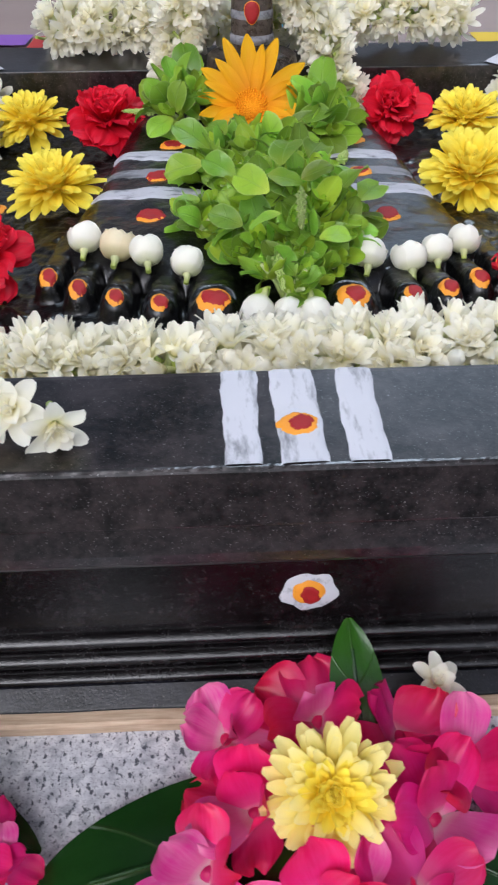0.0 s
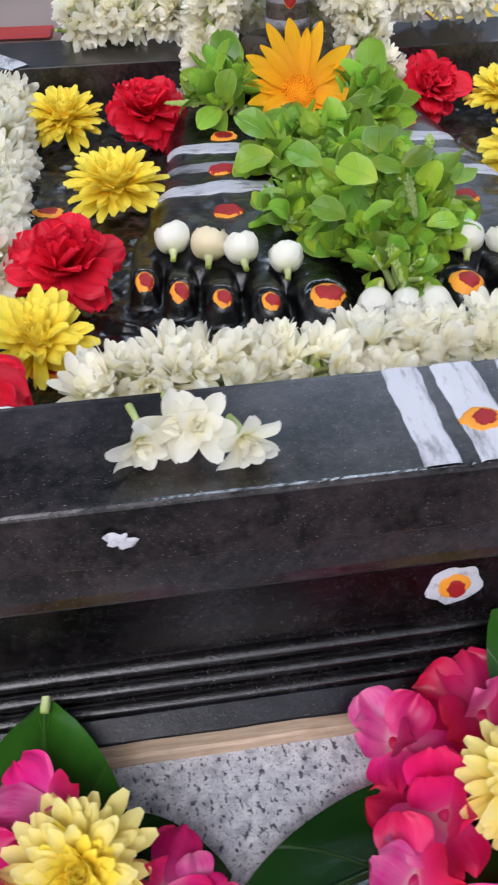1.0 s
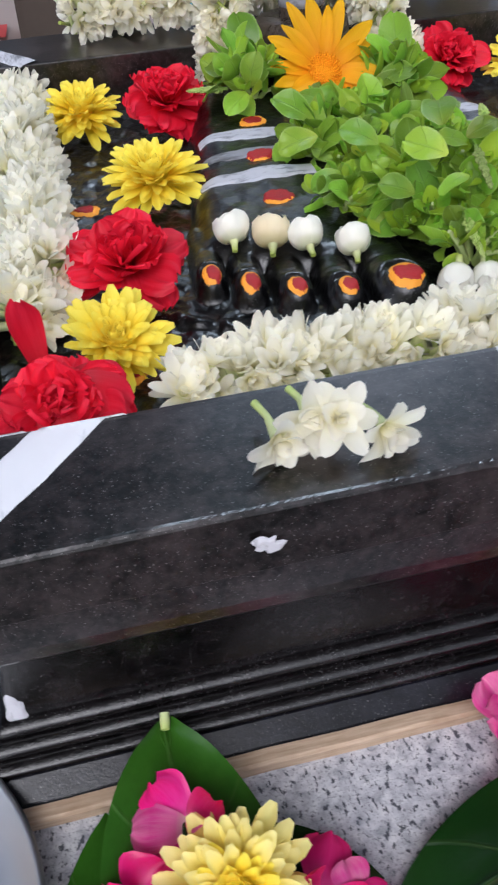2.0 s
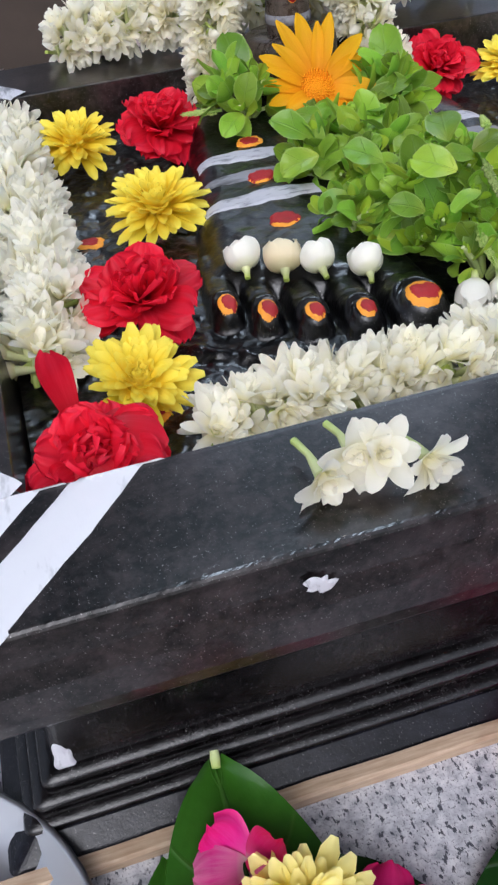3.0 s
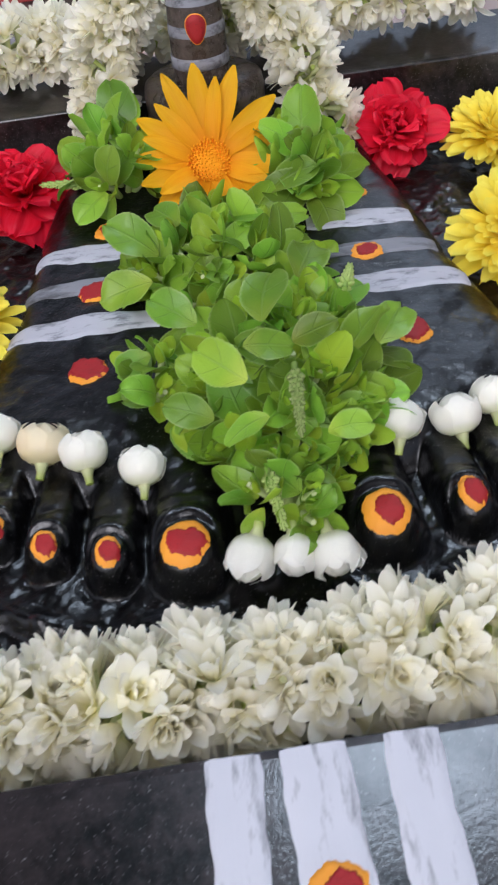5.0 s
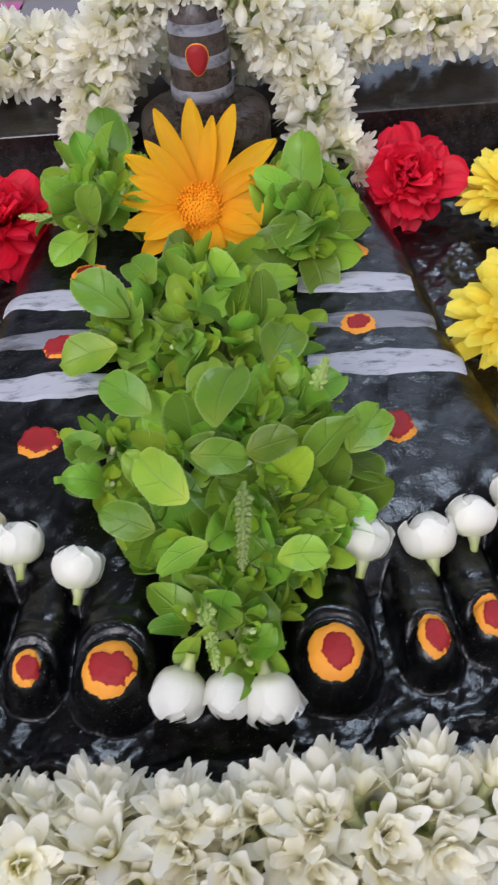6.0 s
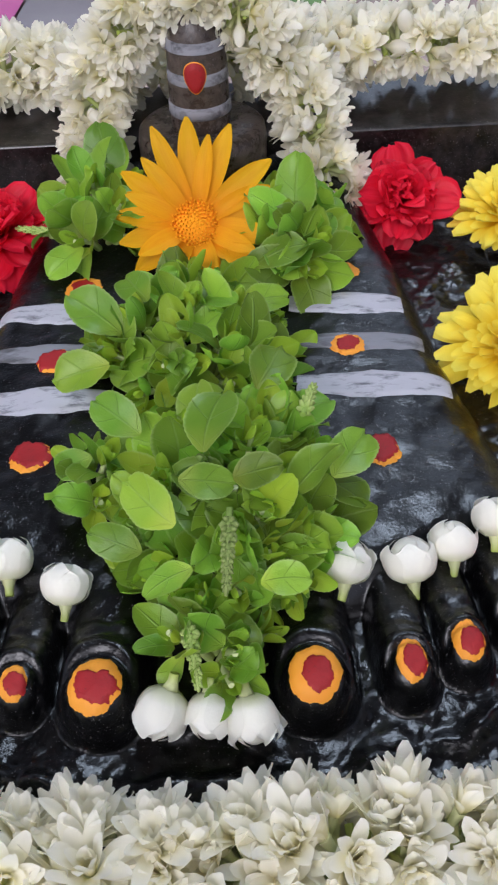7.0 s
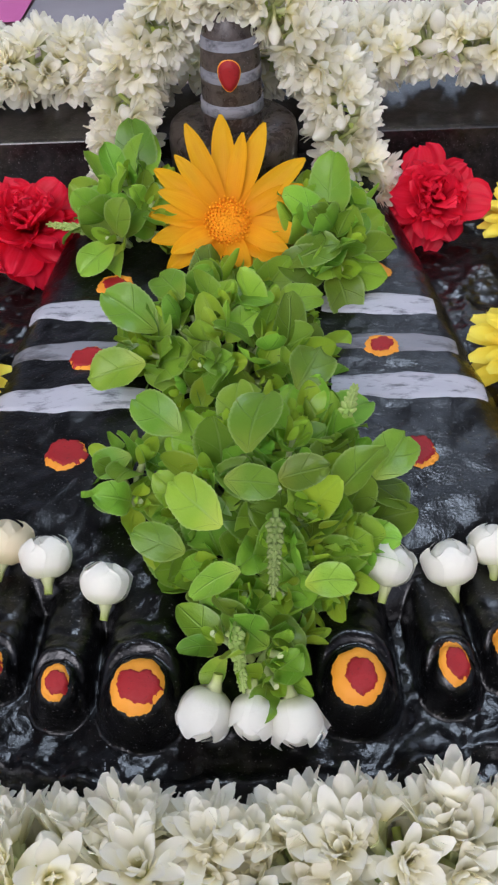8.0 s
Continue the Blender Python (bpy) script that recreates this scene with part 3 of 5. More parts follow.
def stroke(name, line, widths, mat, height, up=0.0004, seed=0, across=8, along=40, ragged=0.00020, vmax=9.0):
    """A brushed stripe along a line of (u, v)."""
    rng = random.Random(seed)
    ph = [rng.random() * 6.3 for _ in range(6)]
    b = Buf()
    rows = []
    d = [0]
    for p, q in zip(line, line[1:]):
        d.append(d[-1] + math.dist(p, q))
    for i in range(along + 1):
        s = d[-1] * i / along
        u, v, w = (float(np.interp(s, d, q)) for q in ([p[0] for p in line], [p[1] for p in line], widths))
        s2 = min(s + 0.001, d[-1]); s1 = s2 - 0.001
        tu = float(np.interp(s2, d, [q[0] for q in line]) - np.interp(s1, d, [q[0] for q in line]))
        tv = float(np.interp(s2, d, [q[1] for q in line]) - np.interp(s1, d, [q[1] for q in line]))
        ln = math.hypot(tu, tv) or 1
        nu_, nv_ = -tv / ln, tu / ln
        row = []
        for j in range(across + 1):
            t = 2 * j / across - 1
            k = 0 if t < 0 else 3
            e = w / 2 * t + ragged * t * abs(t) * (math.sin(s * 420 + ph[k]) + 0.5 * math.sin(s * 950 + ph[k + 1]) + 1.0 * math.sin(s * 160 + ph[k + 2]))
            x, y = u + nu_ * e, min(v + nv_ * e, vmax)
            row.append((x, y, float(height(x, y)) + (up if abs(t) < 1 else -0.0002)))
        rows.append(row)
    b.grid(rows, [[(0, 0)] * (across + 1)] * len(rows))
    return child(name, b.mesh(name, mat), rim if height is rim_top else feet)


for i, (f0, f1, b0, b1) in enumerate(((-0.0050, 0.0052, -0.0070, 0.0030), (0.0090, 0.0222, 0.0065, 0.0190), (0.0262, 0.0375, 0.0250, 0.0355))):
    fu, bu = to_slab((f0 + f1) / 2, 0.174)[0], to_slab((b0 + b1) / 2, 0.2155)[0]
    stroke("painted_stripe", [(fu, 0.0014), ((fu + bu) / 2 - 0.0003, 0.020), (bu, 0.0412)], [f1 - f0, (f1 - f0 + b1 - b0) / 2, b1 - b0], M_WHITE, rim_top, seed=i, along=60)
du, dv = to_slab(0.0140, 0.1905)
daub("sandal_dot", du, dv, 0.0056, 0.0052, M_ORANGE, rim_top, 0.0008, 1)
daub("kumkum_dot", du + 0.0008, dv, 0.0036, 0.0033, M_RED, rim_top, 0.0012, 2, 0.14)
# slanting stripes at the tray's corners
for su, sv in ((-1, 0), (-1, 1), (1, 1)):
    for k, off in enumerate((0.0, 0.0245, 0.033) if sv == 0 else (0.0, 0.0165, 0.033)):
        if sv == 0:
            a, c = to_slab(-0.1185 - off, 0.2095), to_slab(-0.1545 - off, 0.163)
            a = (a[0] + (a[0] - c[0]) * 0.22, a[1] + (a[1] - c[1]) * 0.22)
            line = [a, ((a[0] + c[0]) / 2 + 0.0015, (a[1] + c[1]) / 2 + 0.0025), c]
            line = [(p[0], max(p[1], 0.0014)) for p in line]
            if k == 2:
                line = [(-0.1585, 0.050), (-0.176, 0.034), (-0.196, 0.012)]
            stroke("painted_stripe", line, [0.0125, 0.0145, 0.0140], M_SMOOTH, rim_top, seed=20 + k, ragged=0.00008, vmax=0.0412 if k < 2 else 9.0)
        else:
            base = 0.128 + off
            line = [(su * base, DEEP - 0.0412), (su * (base + 0.018), DEEP - 0.02), (su * min(base + 0.036, 0.196), DEEP - 0.0014)]
            stroke("painted_stripe", line, [0.011, 0.0125, 0.012], M_WHITE, rim_top, seed=30 + k)


# dab on the neck of the front, and a flake of plaster on the rim's face
def upright_dab(name, cu, v, cz, ru, rz, mat, seed, lean, thick=0.0005, rough=0.1):
    rng = random.Random(seed)
    ph = [rng.random() * 6.3 for _ in range(3)]
    b = Buf()
    rows = []
    for i in range(1, 5):
        row = []
        for j in range(30):
            a = 2 * math.pi * j / 30
            k = (1 + rough * (math.sin(2 * a + ph[0]) + 0.6 * math.sin(5 * a + ph[1]) + 0.5 * math.sin(7 * a + ph[2]))) * i / 4
            z = cz + rz * k * math.sin(a)
            row.append((cu + ru * k * math.cos(a), v + (z - cz) * lean - (thick if i < 4 else -0.0002), z))
        rows.append(row)
    b.grid(rows, [[(0, 0)] * 30] * 4, True)
    b.fan(rows[0][::-1], (cu, v - thick, cz))
    return child(name, b.mesh(name, mat), rim if cz > 0.075 else neck)


fu = to_slab(0.0205, 0.205)[0]
upright_dab("ash_dab", fu, 0.0295, 0.0355, 0.0086, 0.0084, M_WHITE, 3, 0.09)
upright_dab("sandal_dot", fu - 0.0003, 0.0292, 0.0358, 0.0056, 0.0056, M_ORANGE, 4, 0.09, 0.0008, 0.06)
upright_dab("kumkum_dot", fu + 0.0002, 0.0291, 0.0350, 0.0040, 0.0042, M_RED, 5, 0.09, 0.0011)
upright_dab("ash_dab", -0.1655, 0.0285, 0.0225, 0.0030, 0.0085, M_WHITE, 12, 0.09, 0.0007, 0.16)
upright_dab("plaster_flake", to_slab(-0.0785, 0.168)[0], -0.0012, 0.1005, 0.0034, 0.0026, M_WHITE, 9, 0.0, 0.0006, 0.28)

# stripes across the insteps, and dots on toes and insteps
for k, (x0, x1, y, wd, mt) in enumerate(((-0.0605, -0.020, 0.4005, 0.0105, M_ASHW), (-0.0625, -0.015, 0.3825, 0.0085, M_ASH), (-0.0655, -0.018, 0.3625, 0.0115, M_ASHW),
                                         (0.032, 0.0675, 0.4045, 0.0120, M_ASHW), (0.032, 0.0725, 0.3870, 0.0085, M_ASH), (0.034, 0.0785, 0.3690, 0.0120, M_ASHW))):
    a, c = to_slab(x0, y), to_slab(x1, y + (0.001 if x0 < 0 else 0))
    stroke("ash_stripe", [a, ((a[0] + c[0]) / 2, (a[1] + c[1]) / 2 - 0.0006), c], [wd * 0.6, wd, wd * 0.7], mt, relief, 0.0006, 50 + k, across=10, along=50)
for k, (x, y, ru, rv, o) in enumerate(((-0.038, 0.379, 0.0062, 0.0056, 1), (0.0495, 0.385, 0.0060, 0.0054, 1), (-0.0385, 0.341, 0.0062, 0.0062, 1), (0.0565, 0.3425, 0.0055, 0.0058, 1),
                                       (-0.0345, 0.413, 0.0070, 0.0058, 1), (0.0485, 0.420, 0.0072, 0.0052, 1), (-0.112, 0.374, 0.0070, 0.0060, 1), (-0.104, 0.259, 0.0070, 0.0070, 1))):
    u, v = to_slab(x, y)
    daub("sandal_dot", u, v, ru * 0.92, rv * 0.9, M_ORANGE, relief, 0.0007, 70 + k)
    daub("kumkum_dot", u, v + (0.0008 if k in (2, 3) else 0), ru * (0.9 if k in (2, 3, 0) else 0.62), rv * (0.86 if k in (2, 3, 0) else 0.62), M_RED, relief, 0.0012, 90 + k, 0.12)
for k, (tu, tip, r, top, lean) in enumerate(TOES_L + TOES_R):
    big = k % 5 == 0
    v = tip + r * 0.95 + (0.0018 if k > 5 else 0.0002)
    ru, rv = (r * 0.60, r * 0.62) if big else (0.0033, 0.0041) if k < 5 else (0.0037, 0.0052)
    daub("sandal_dot", tu, v, ru, rv, M_ORANGE, relief, 0.0006, 110 + k, 0.05)
    daub("kumkum_dot", tu + (0.0005 if k > 0 else 0.0003), v - 0.0005, ru * (0.84 if k == 0 else 0.62 if big else 0.78), rv * (0.68 if big else 0.74), M_RED, relief, 0.0010, 130 + k, 0.09, 0.35 if k == 0 else 0)


# ---------------------------------------------------------------- wooden strip along the foot of the pedestal
b = Buf()
rows = []
for k in range(41):
    u = -0.24 + 0.48 * k / 40
    w = 0.0003 * math.sin(k * 1.7) + 0.0002 * math.sin(k * 0.6)
    rows.append([(u, y, z + w) for y, z in ((0.0048, 0.0), (0.0046, 0.0038), (0.0054, 0.0050), (0.0094, 0.0052), (0.0099, 0.0044), (0.0100, 0.0))])
b.grid(rows, [[(0, 0)] * 6] * 41)
b.fan(rows[0], (rows[0][0][0], 0.005, 0.002)); b.fan(rows[-1][::-1], (rows[-1][0][0], 0.005, 0.002))
strip = new("wooden_strip", b.mesh("wooden_strip", M_WOOD, False))
strip.matrix_world = SLAB
tagged(strip, "thin pale wooden strip lying along the foot of the pedestal", "wooden strip")

# ---------------------------------------------------------------- lingam
LING = Vector((0.002, 0.474, 0.0))
lingam = thing("lingam", "small brown-black stone lingam with white ash bands on a round base", "lingam", Matrix.Translation(LING + Vector((0, 0, 0.102))))


def lathe(profile, sides=40):
    b = Buf()
    b.grid([[(r * math.cos(2 * math.pi * j / sides), r * math.sin(2 * math.pi * j / sides), z) for j in range(sides)] for r, z in profile],
           [[(j / sides, i / len(profile)) for j in range(sides)] for i in range(len(profile))], True)
    return b


child("base", lathe([(0.0215, -0.004), (0.0215, 0.018), (0.0225, 0.020), (0.0228, 0.032), (0.0222, 0.0355), (0.0205, 0.0368), (0.013, 0.0372), (0.0, 0.0372)]).mesh("base", M_LINGAM), lingam)
shaft = child("shaft", lathe([(0.0105, 0.034), (0.0103, 0.050), (0.0100, 0.060), (0.0094, 0.067), (0.0075, 0.0725), (0.004, 0.0755), (0.0, 0.0762)]).mesh("shaft", M_LINGAM), lingam)
for z, h in ((0.0655, 0.0035), (0.0552, 0.0040), (0.0440, 0.0045)):
    child("ash_band", lathe([(0.0104, z - h / 2), (0.0109 - (z - 0.044) * 0.035, z - h / 2 + 0.0004), (0.0108 - (z - 0.044) * 0.045, z + h / 2 - 0.0004), (0.0098 if z < 0.06 else 0.0088, z + h / 2)]).mesh("ash_band", M_ASH), shaft)
for mt, r, off in ((M_ORANGE, 1.03, 0.0003), (M_RED, 1.0, 0.0009)):
    b = Buf()
    rows = []
    for i in range(1, 5):
        rows.append([])
        for j in range(24):
            a = 2 * math.pi * j / 24
            x, z = 0.0036 * r * math.cos(a) * i / 4 * (1 + 0.25 * math.sin(a)), 0.0052 * r * math.sin(a) * i / 4
            rows[-1].append((x, -math.sqrt(0.0108 ** 2 - x * x) - (off if i < 4 else -0.0004), 0.0565 + z))
    b.grid(rows, [[(0, 0)] * 24] * 4, True)
    b.fan(rows[0][::-1], (0, -0.0108 - off, 0.0565))
    child("dot", b.mesh("dot", mt), shaft, label="oval red powder dot" if mt == M_RED else "orange rim of the dot")

# ---------------------------------------------------------------- jasmine
def jasmine_mesh(name, openness, seed):
    rng = random.Random(seed)
    b = Buf()
    for n, L, W, l0, l1 in ((7, 0.0120, 0.0043, 78 - 38 * openness, 72 - 60 * openness), (6, 0.0114, 0.0041, 84 - 26 * openness, 82 - 44 * openness), (5, 0.0098, 0.0036, 88, 86 - 20 * openness)):
        t0 = rng.random() * 6.3
        for k in range(n):
            m = Matrix.Rotation(t0 + 2 * math.pi * (k + rng.uniform(-0.2, 0.2)) / n, 4, "Z") @ Matrix.Translation((0, 0.0009, 0))
            f = rng.uniform(0.85, 1.15)
            blade(b, L * f, W * rng.uniform(0.85, 1.15), "jas", l0 + rng.uniform(-10, 10), l1 + rng.uniform(-26, 26), 0.22, 0.06, 2, 8, 4, m, rng)
    petals = len(b.f)
    b.tube([(0, 0, -0.014), (0, 0.0004, -0.007), (0, 0, 0.0008)], [0.0011, 0.0010, 0.0018], 6, True, 0.0, 1.0)
    out = b.mesh(name, M_JAS)
    out.materials.append(M_JAST)
    out.polygons.foreach_set("material_index", [0] * petals + [1] * (len(b.f) - petals))
    return out


def closed_jasmine(name):
    b = lathe([(0.0009, -0.011), (0.0008, -0.004), (0.0013, 0.0), (0.0027, 0.0022), (0.0031, 0.0046), (0.0024, 0.0074), (0.0011, 0.0094), (0.0, 0.0101)], 10)
    b.uv = [(0.5, max(0.0, min(1.0, (p[2] + 0.004) / 0.010))) for p in b.v]
    return b.mesh(name, M_JAS)


JAS = [jasmine_mesh("jasmine_flower", o, 40 + i) for i, o in enumerate((0.9, 0.65, 0.5, 0.4, 0.3, 0.12, 0.55, 0.75, 0.6, 0.2))] + [closed_jasmine("jasmine_flower")]


def garland(name, label, path, radius, per_ring, step, seed, low=-35, size=1.0, group="jasmine garlands"):
    """Flowers strung on a thread: path in world metres, flowers point away from it."""
    rng = random.Random(seed)
    pts = [Vector(p) for p in path]
    ob = thing(name, label, "garland", Matrix.Translation(pts[0] - Vector((0, 0, radius))), group)
    inv = ob.matrix_world.inverted()
    d = [0]
    for p, q in zip(pts, pts[1:]):
        d.append(d[-1] + (q - p).length)
    at = lambda s: Vector([float(np.interp(s, d, [q[k] for q in pts])) for k in range(3)])
    s = 0.0
    while s <= d[-1]:
        c = at(s)
        tan = (at(min(s + 0.004, d[-1])) - at(max(s - 0.004, 0))).normalized()
        side = tan.cross(Vector((0, 0, 1)))
        if side.length < 0.2:
            side = Vector((1, 0, 0))
        side.normalize()
        up = side.cross(tan)
        t0 = rng.random() * 360
        for k in range(per_ring):
            a = t0 + 360 * (k + rng.uniform(-0.3, 0.3)) / per_ring
            out = side * math.cos(radians(a)) + up * math.sin(radians(a))
            if math.degrees(math.asin(max(-1, min(1, out.z)))) < low:
                continue
            way = (out + tan * rng.uniform(-0.5, 0.5) + Vector((rng.uniform(-.35, .35), rng.uniform(-.35, .35), rng.uniform(-.2, .4)))).normalized()
            r = radius * rng.uniform(0.30, 0.72)
            g = size * rng.uniform(0.85, 1.12)
            m = inv @ axes_to(c + out * r + tan * rng.uniform(-0.5, 0.5) * step, way, (rng.uniform(-1, 1), rng.uniform(-1, 1), rng.uniform(-1, 1)), g)
            child("jasmine_flower", rng.choice(JAS), ob, m)
        s += step
    tb = Buf()
    tb.tube([inv @ at(d[-1] * i / 30) for i in range(31)], [0.0011] * 31, 6)
    child("thread", tb.mesh("thread", M_THREAD), ob)
    return ob


garland("jasmine_garland", "thick white jasmine garland lying in the tray before the toes", [(-0.087, 0.2315, 0.098), (-0.075, 0.2340, 0.0995), (-0.045, 0.2350, 0.1003), (-0.01, 0.2345, 0.1003), (0.015, 0.2355, 0.1003), (0.045, 0.2385, 0.102), (0.095, 0.2415, 0.103), (0.125, 0.245, 0.103)], 0.0130, 12, 0.0076, 1, -70, 0.84)
garland("jasmine_garland", "white jasmine garland lying along the tray's side", [(-0.137, 0.284, 0.101), (-0.128, 0.308, 0.104), (-0.132, 0.345, 0.105), (-0.135, 0.40, 0.109), (-0.137, 0.45, 0.112), (-0.137, 0.478, 0.113)], 0.0130, 9, 0.0080, 2, -40, 0.92)
garland("jasmine_garland", "white jasmine garland lying along the tray's side", [(0.150, 0.285, 0.101), (0.146, 0.34, 0.105), (0.144, 0.40, 0.108), (0.141, 0.45, 0.111), (0.138, 0.482, 0.113)], 0.0130, 8, 0.0085, 3, -40, 0.92)
garland("jasmine_garland", "long white jasmine garland laid over the back rim", [(-0.103, 0.508, 0.140), (-0.09, 0.510, 0.143), (-0.06, 0.510, 0.144), (-0.02, 0.512, 0.145), (0.03, 0.514, 0.147), (0.07, 0.515, 0.148), (0.105, 0.517, 0.147), (0.115, 0.517, 0.144)], 0.0128, 9, 0.0080, 4, -60, 0.86)
garland("jasmine_garland", "white jasmine garland draped like an arch over the lingam", [(-0.0405, 0.468, 0.106), (-0.0395, 0.470, 0.122), (-0.0370, 0.476, 0.138), (-0.0340, 0.479, 0.150), (-0.028, 0.479, 0.161), (-0.015, 0.478, 0.175), (0.002, 0.477, 0.1810), (0.018, 0.478, 0.175), (0.030, 0.479, 0.160), (0.038, 0.478, 0.147), (0.043, 0.472, 0.130), (0.0485, 0.465, 0.114)], 0.0108, 9, 0.0076, 5, -90, 0.76)


def jasmine(label, pos, way, seed, stem=0.016, size=1.25, group="loose jasmine flowers"):
    rng = random.Random(seed)
    ob = thing("jasmine_blossom", label, "flower", axes_to(pos, way, (0.2, 0.1, 1), 1), group)
    for n, L, W, l0, l1, lab in ((6, 0.0112, 0.0056, 50, 4, ""), (5, 0.0094, 0.0052, 68, 44, ""), (4, 0.0074, 0.0044, 85, 74, "")):
        t0 = rng.random() * 6
        for k in range(n):
            me = blade_mesh("petal", M_JAS, L=L * size * rng.uniform(.9, 1.1), W=W * size, shape="jas", lift0=l0 + rng.uniform(-14, 14), lift1=l1 + rng.uniform(-15, 15), cup=0.35, wave=0.05, nl=9, nw=6, rng=rng)
            child("petal", me, ob, Matrix.Rotation(t0 + 2 * math.pi * k / n + rng.uniform(-.2, .2), 4, "Z"))
    tb = Buf()
    tb.tube([(0, 0, -stem), (0.0006, 0.0004, -stem * 0.5), (0, 0, 0.001)], [0.0010, 0.0009, 0.0017], 8)
    child("stalk", tb.mesh("stalk", M_STEM), ob, label="pale green stalk")
    return ob


for k, (x, y, z, w) in enumerate(((-0.0725, 0.1865, 0.1165, (0.20, -0.95, -0.08)), (-0.0645, 0.1890, 0.1195, (0.12, -0.95, 0.10)), (-0.0585, 0.1862, 0.1190, (0.05, -0.72, 0.50)), (-0.0480, 0.1842, 0.1165, (0.30, -0.92, -0.05)))):
    jasmine("open white jasmine flower with a green stalk on the stone rim", (x, y, z), w, 300 + k, 0.0125 if k < 3 else 0.008, 0.96)
jasmine("white jasmine flower beside the pink roses", (0.0590, 0.1800, 0.0190), (0.2, -0.3, 0.9), 310, 0.010, 0.9)


def jasmine_bud(pos, way, seed, mat=None, size=1.0, where="resting on a toe", opened=0.0, stalk=0.005, slim=1.0):
    rng = random.Random(seed)
    mat = mat or M_BUD
    tint = "cream" if mat == M_BUDY else "ivory white"
    ob = thing("jasmine_bud", f"plump {tint} jasmine bud {where}", "flower bud", axes_to(pos, way, (rng.uniform(-1, 1), rng.uniform(-1, 1), 0.1), size), "jasmine buds")
    H = 0.0136
    prof = [(0.0020, 0.0), (0.0040, 0.0008), (0.0056, 0.0026), (0.0065, 0.0054), (0.0064, 0.0080), (0.0055, 0.0104), (0.0040, 0.0120), (0.0022, 0.0130), (0.0, 0.0134)]
    prof = [(r * slim, z) for r, z in prof]
    rs, zs = [p[0] for p in prof], [p[1] for p in prof]
    b = lathe([(r * 0.90, z * 0.97) for r, z in prof], 20)
    b.uv = [(0.5, p[2] / H) for p in b.v]
    child("core", b.mesh("core", mat), ob)
    for k in range(9):
        b = Buf()
        t0 = 2 * math.pi * k * 0.382 + rng.uniform(-.25, .25)
        half = rng.uniform(0.72, 1.0) if k < 5 else rng.uniform(0.5, 0.7)
        top = H * (rng.uniform(0.74, 1.0) if k < 5 else rng.uniform(0.90, 0.97))
        flare = (rng.uniform(0.0003, 0.0016) if k < 5 else -0.0003) + max(0, opened - 0.3) * 0.0030 * (k % 3)
        layer = 0.00042 * (9 - k) / 3
        rows, uvs = [], []
        for i in range(9):
            q = i / 8
            row = []
            for j in range(9):
                t = 2 * j / 8 - 1
                z = top * q * (1 - 0.16 * t * t * q)
                r = max(float(np.interp(z, zs, rs)), 0.0004) + 0.0002 + layer + flare * q ** 3 + 0.0003 * abs(t) ** 3 * q
                w = half * (0.55 + 0.45 * math.sin(math.pi * min(1, 0.15 + q * 0.75))) * (1 - q ** 6 * 0.45)
                a = t0 + t * w + 0.18 * q
                row.append((r * math.cos(a), r * math.sin(a), z))
            rows.append(row)
            uvs.append([(j / 8, q) for j in range(9)])
        b.grid(rows, uvs)
        child("petal", b.mesh("petal", mat), ob)
    tb = Buf()
    tb.tube([(0.0002, 0.0003, -stalk), (0, 0, -stalk * 0.5), (0, 0, 0.0006)], [0.0013, 0.0014, 0.0024], 8)
    child("stalk", tb.mesh("stalk", M_JAST), ob, label="short green-white stalk")
    return ob


for k, (x, y) in enumerate(((-0.0610, 0.3060), (-0.0485, 0.3000), (-0.0362, 0.2962), (-0.0215, 0.2898), (0.0445, 0.2955), (0.0613, 0.2980), (0.0715, 0.3030), (0.0825, 0.3100))):
    y += 0.0065
    u, v = to_slab(x, y + 0.003)
    z = float(relief(u, v))
    jasmine_bud((x, y - 0.001, z + 0.0020), (0.14 * math.sin(k * 2.1), 0.80 + 0.1 * math.sin(k), 0.60), 400 + k, M_BUDY if k == 1 else None, 0.80 + 0.05 * math.sin(k * 1.7))
for k, (x, y, w) in enumerate(((0.0058, 0.2720, (-0.34, -0.66, -0.58)), (0.0142, 0.2712, (0.02, -0.72, -0.60)), (0.0222, 0.2705, (0.20, -0.70, -0.55)))):
    jasmine_bud((x, y, 0.1062), w, 420 + k, None, (0.86, 0.76, 0.80)[k], "between the big toes", 0.75 if k == 2 else 0.15, 0.0040, 0.84)


# ---------------------------------------------------------------- chrysanthemums
def petal_set(name, mat, n, seed, **kw):
    out = []
    for k in range(n):
        rng = random.Random(seed + k)
        args = dict(kw)
        args["lift0"] += rng.uniform(-6, 6)
        args["lift1"] += rng.uniform(-12, 12)
        out.append(blade_mesh(name, mat, rng=rng, **args))
    return out


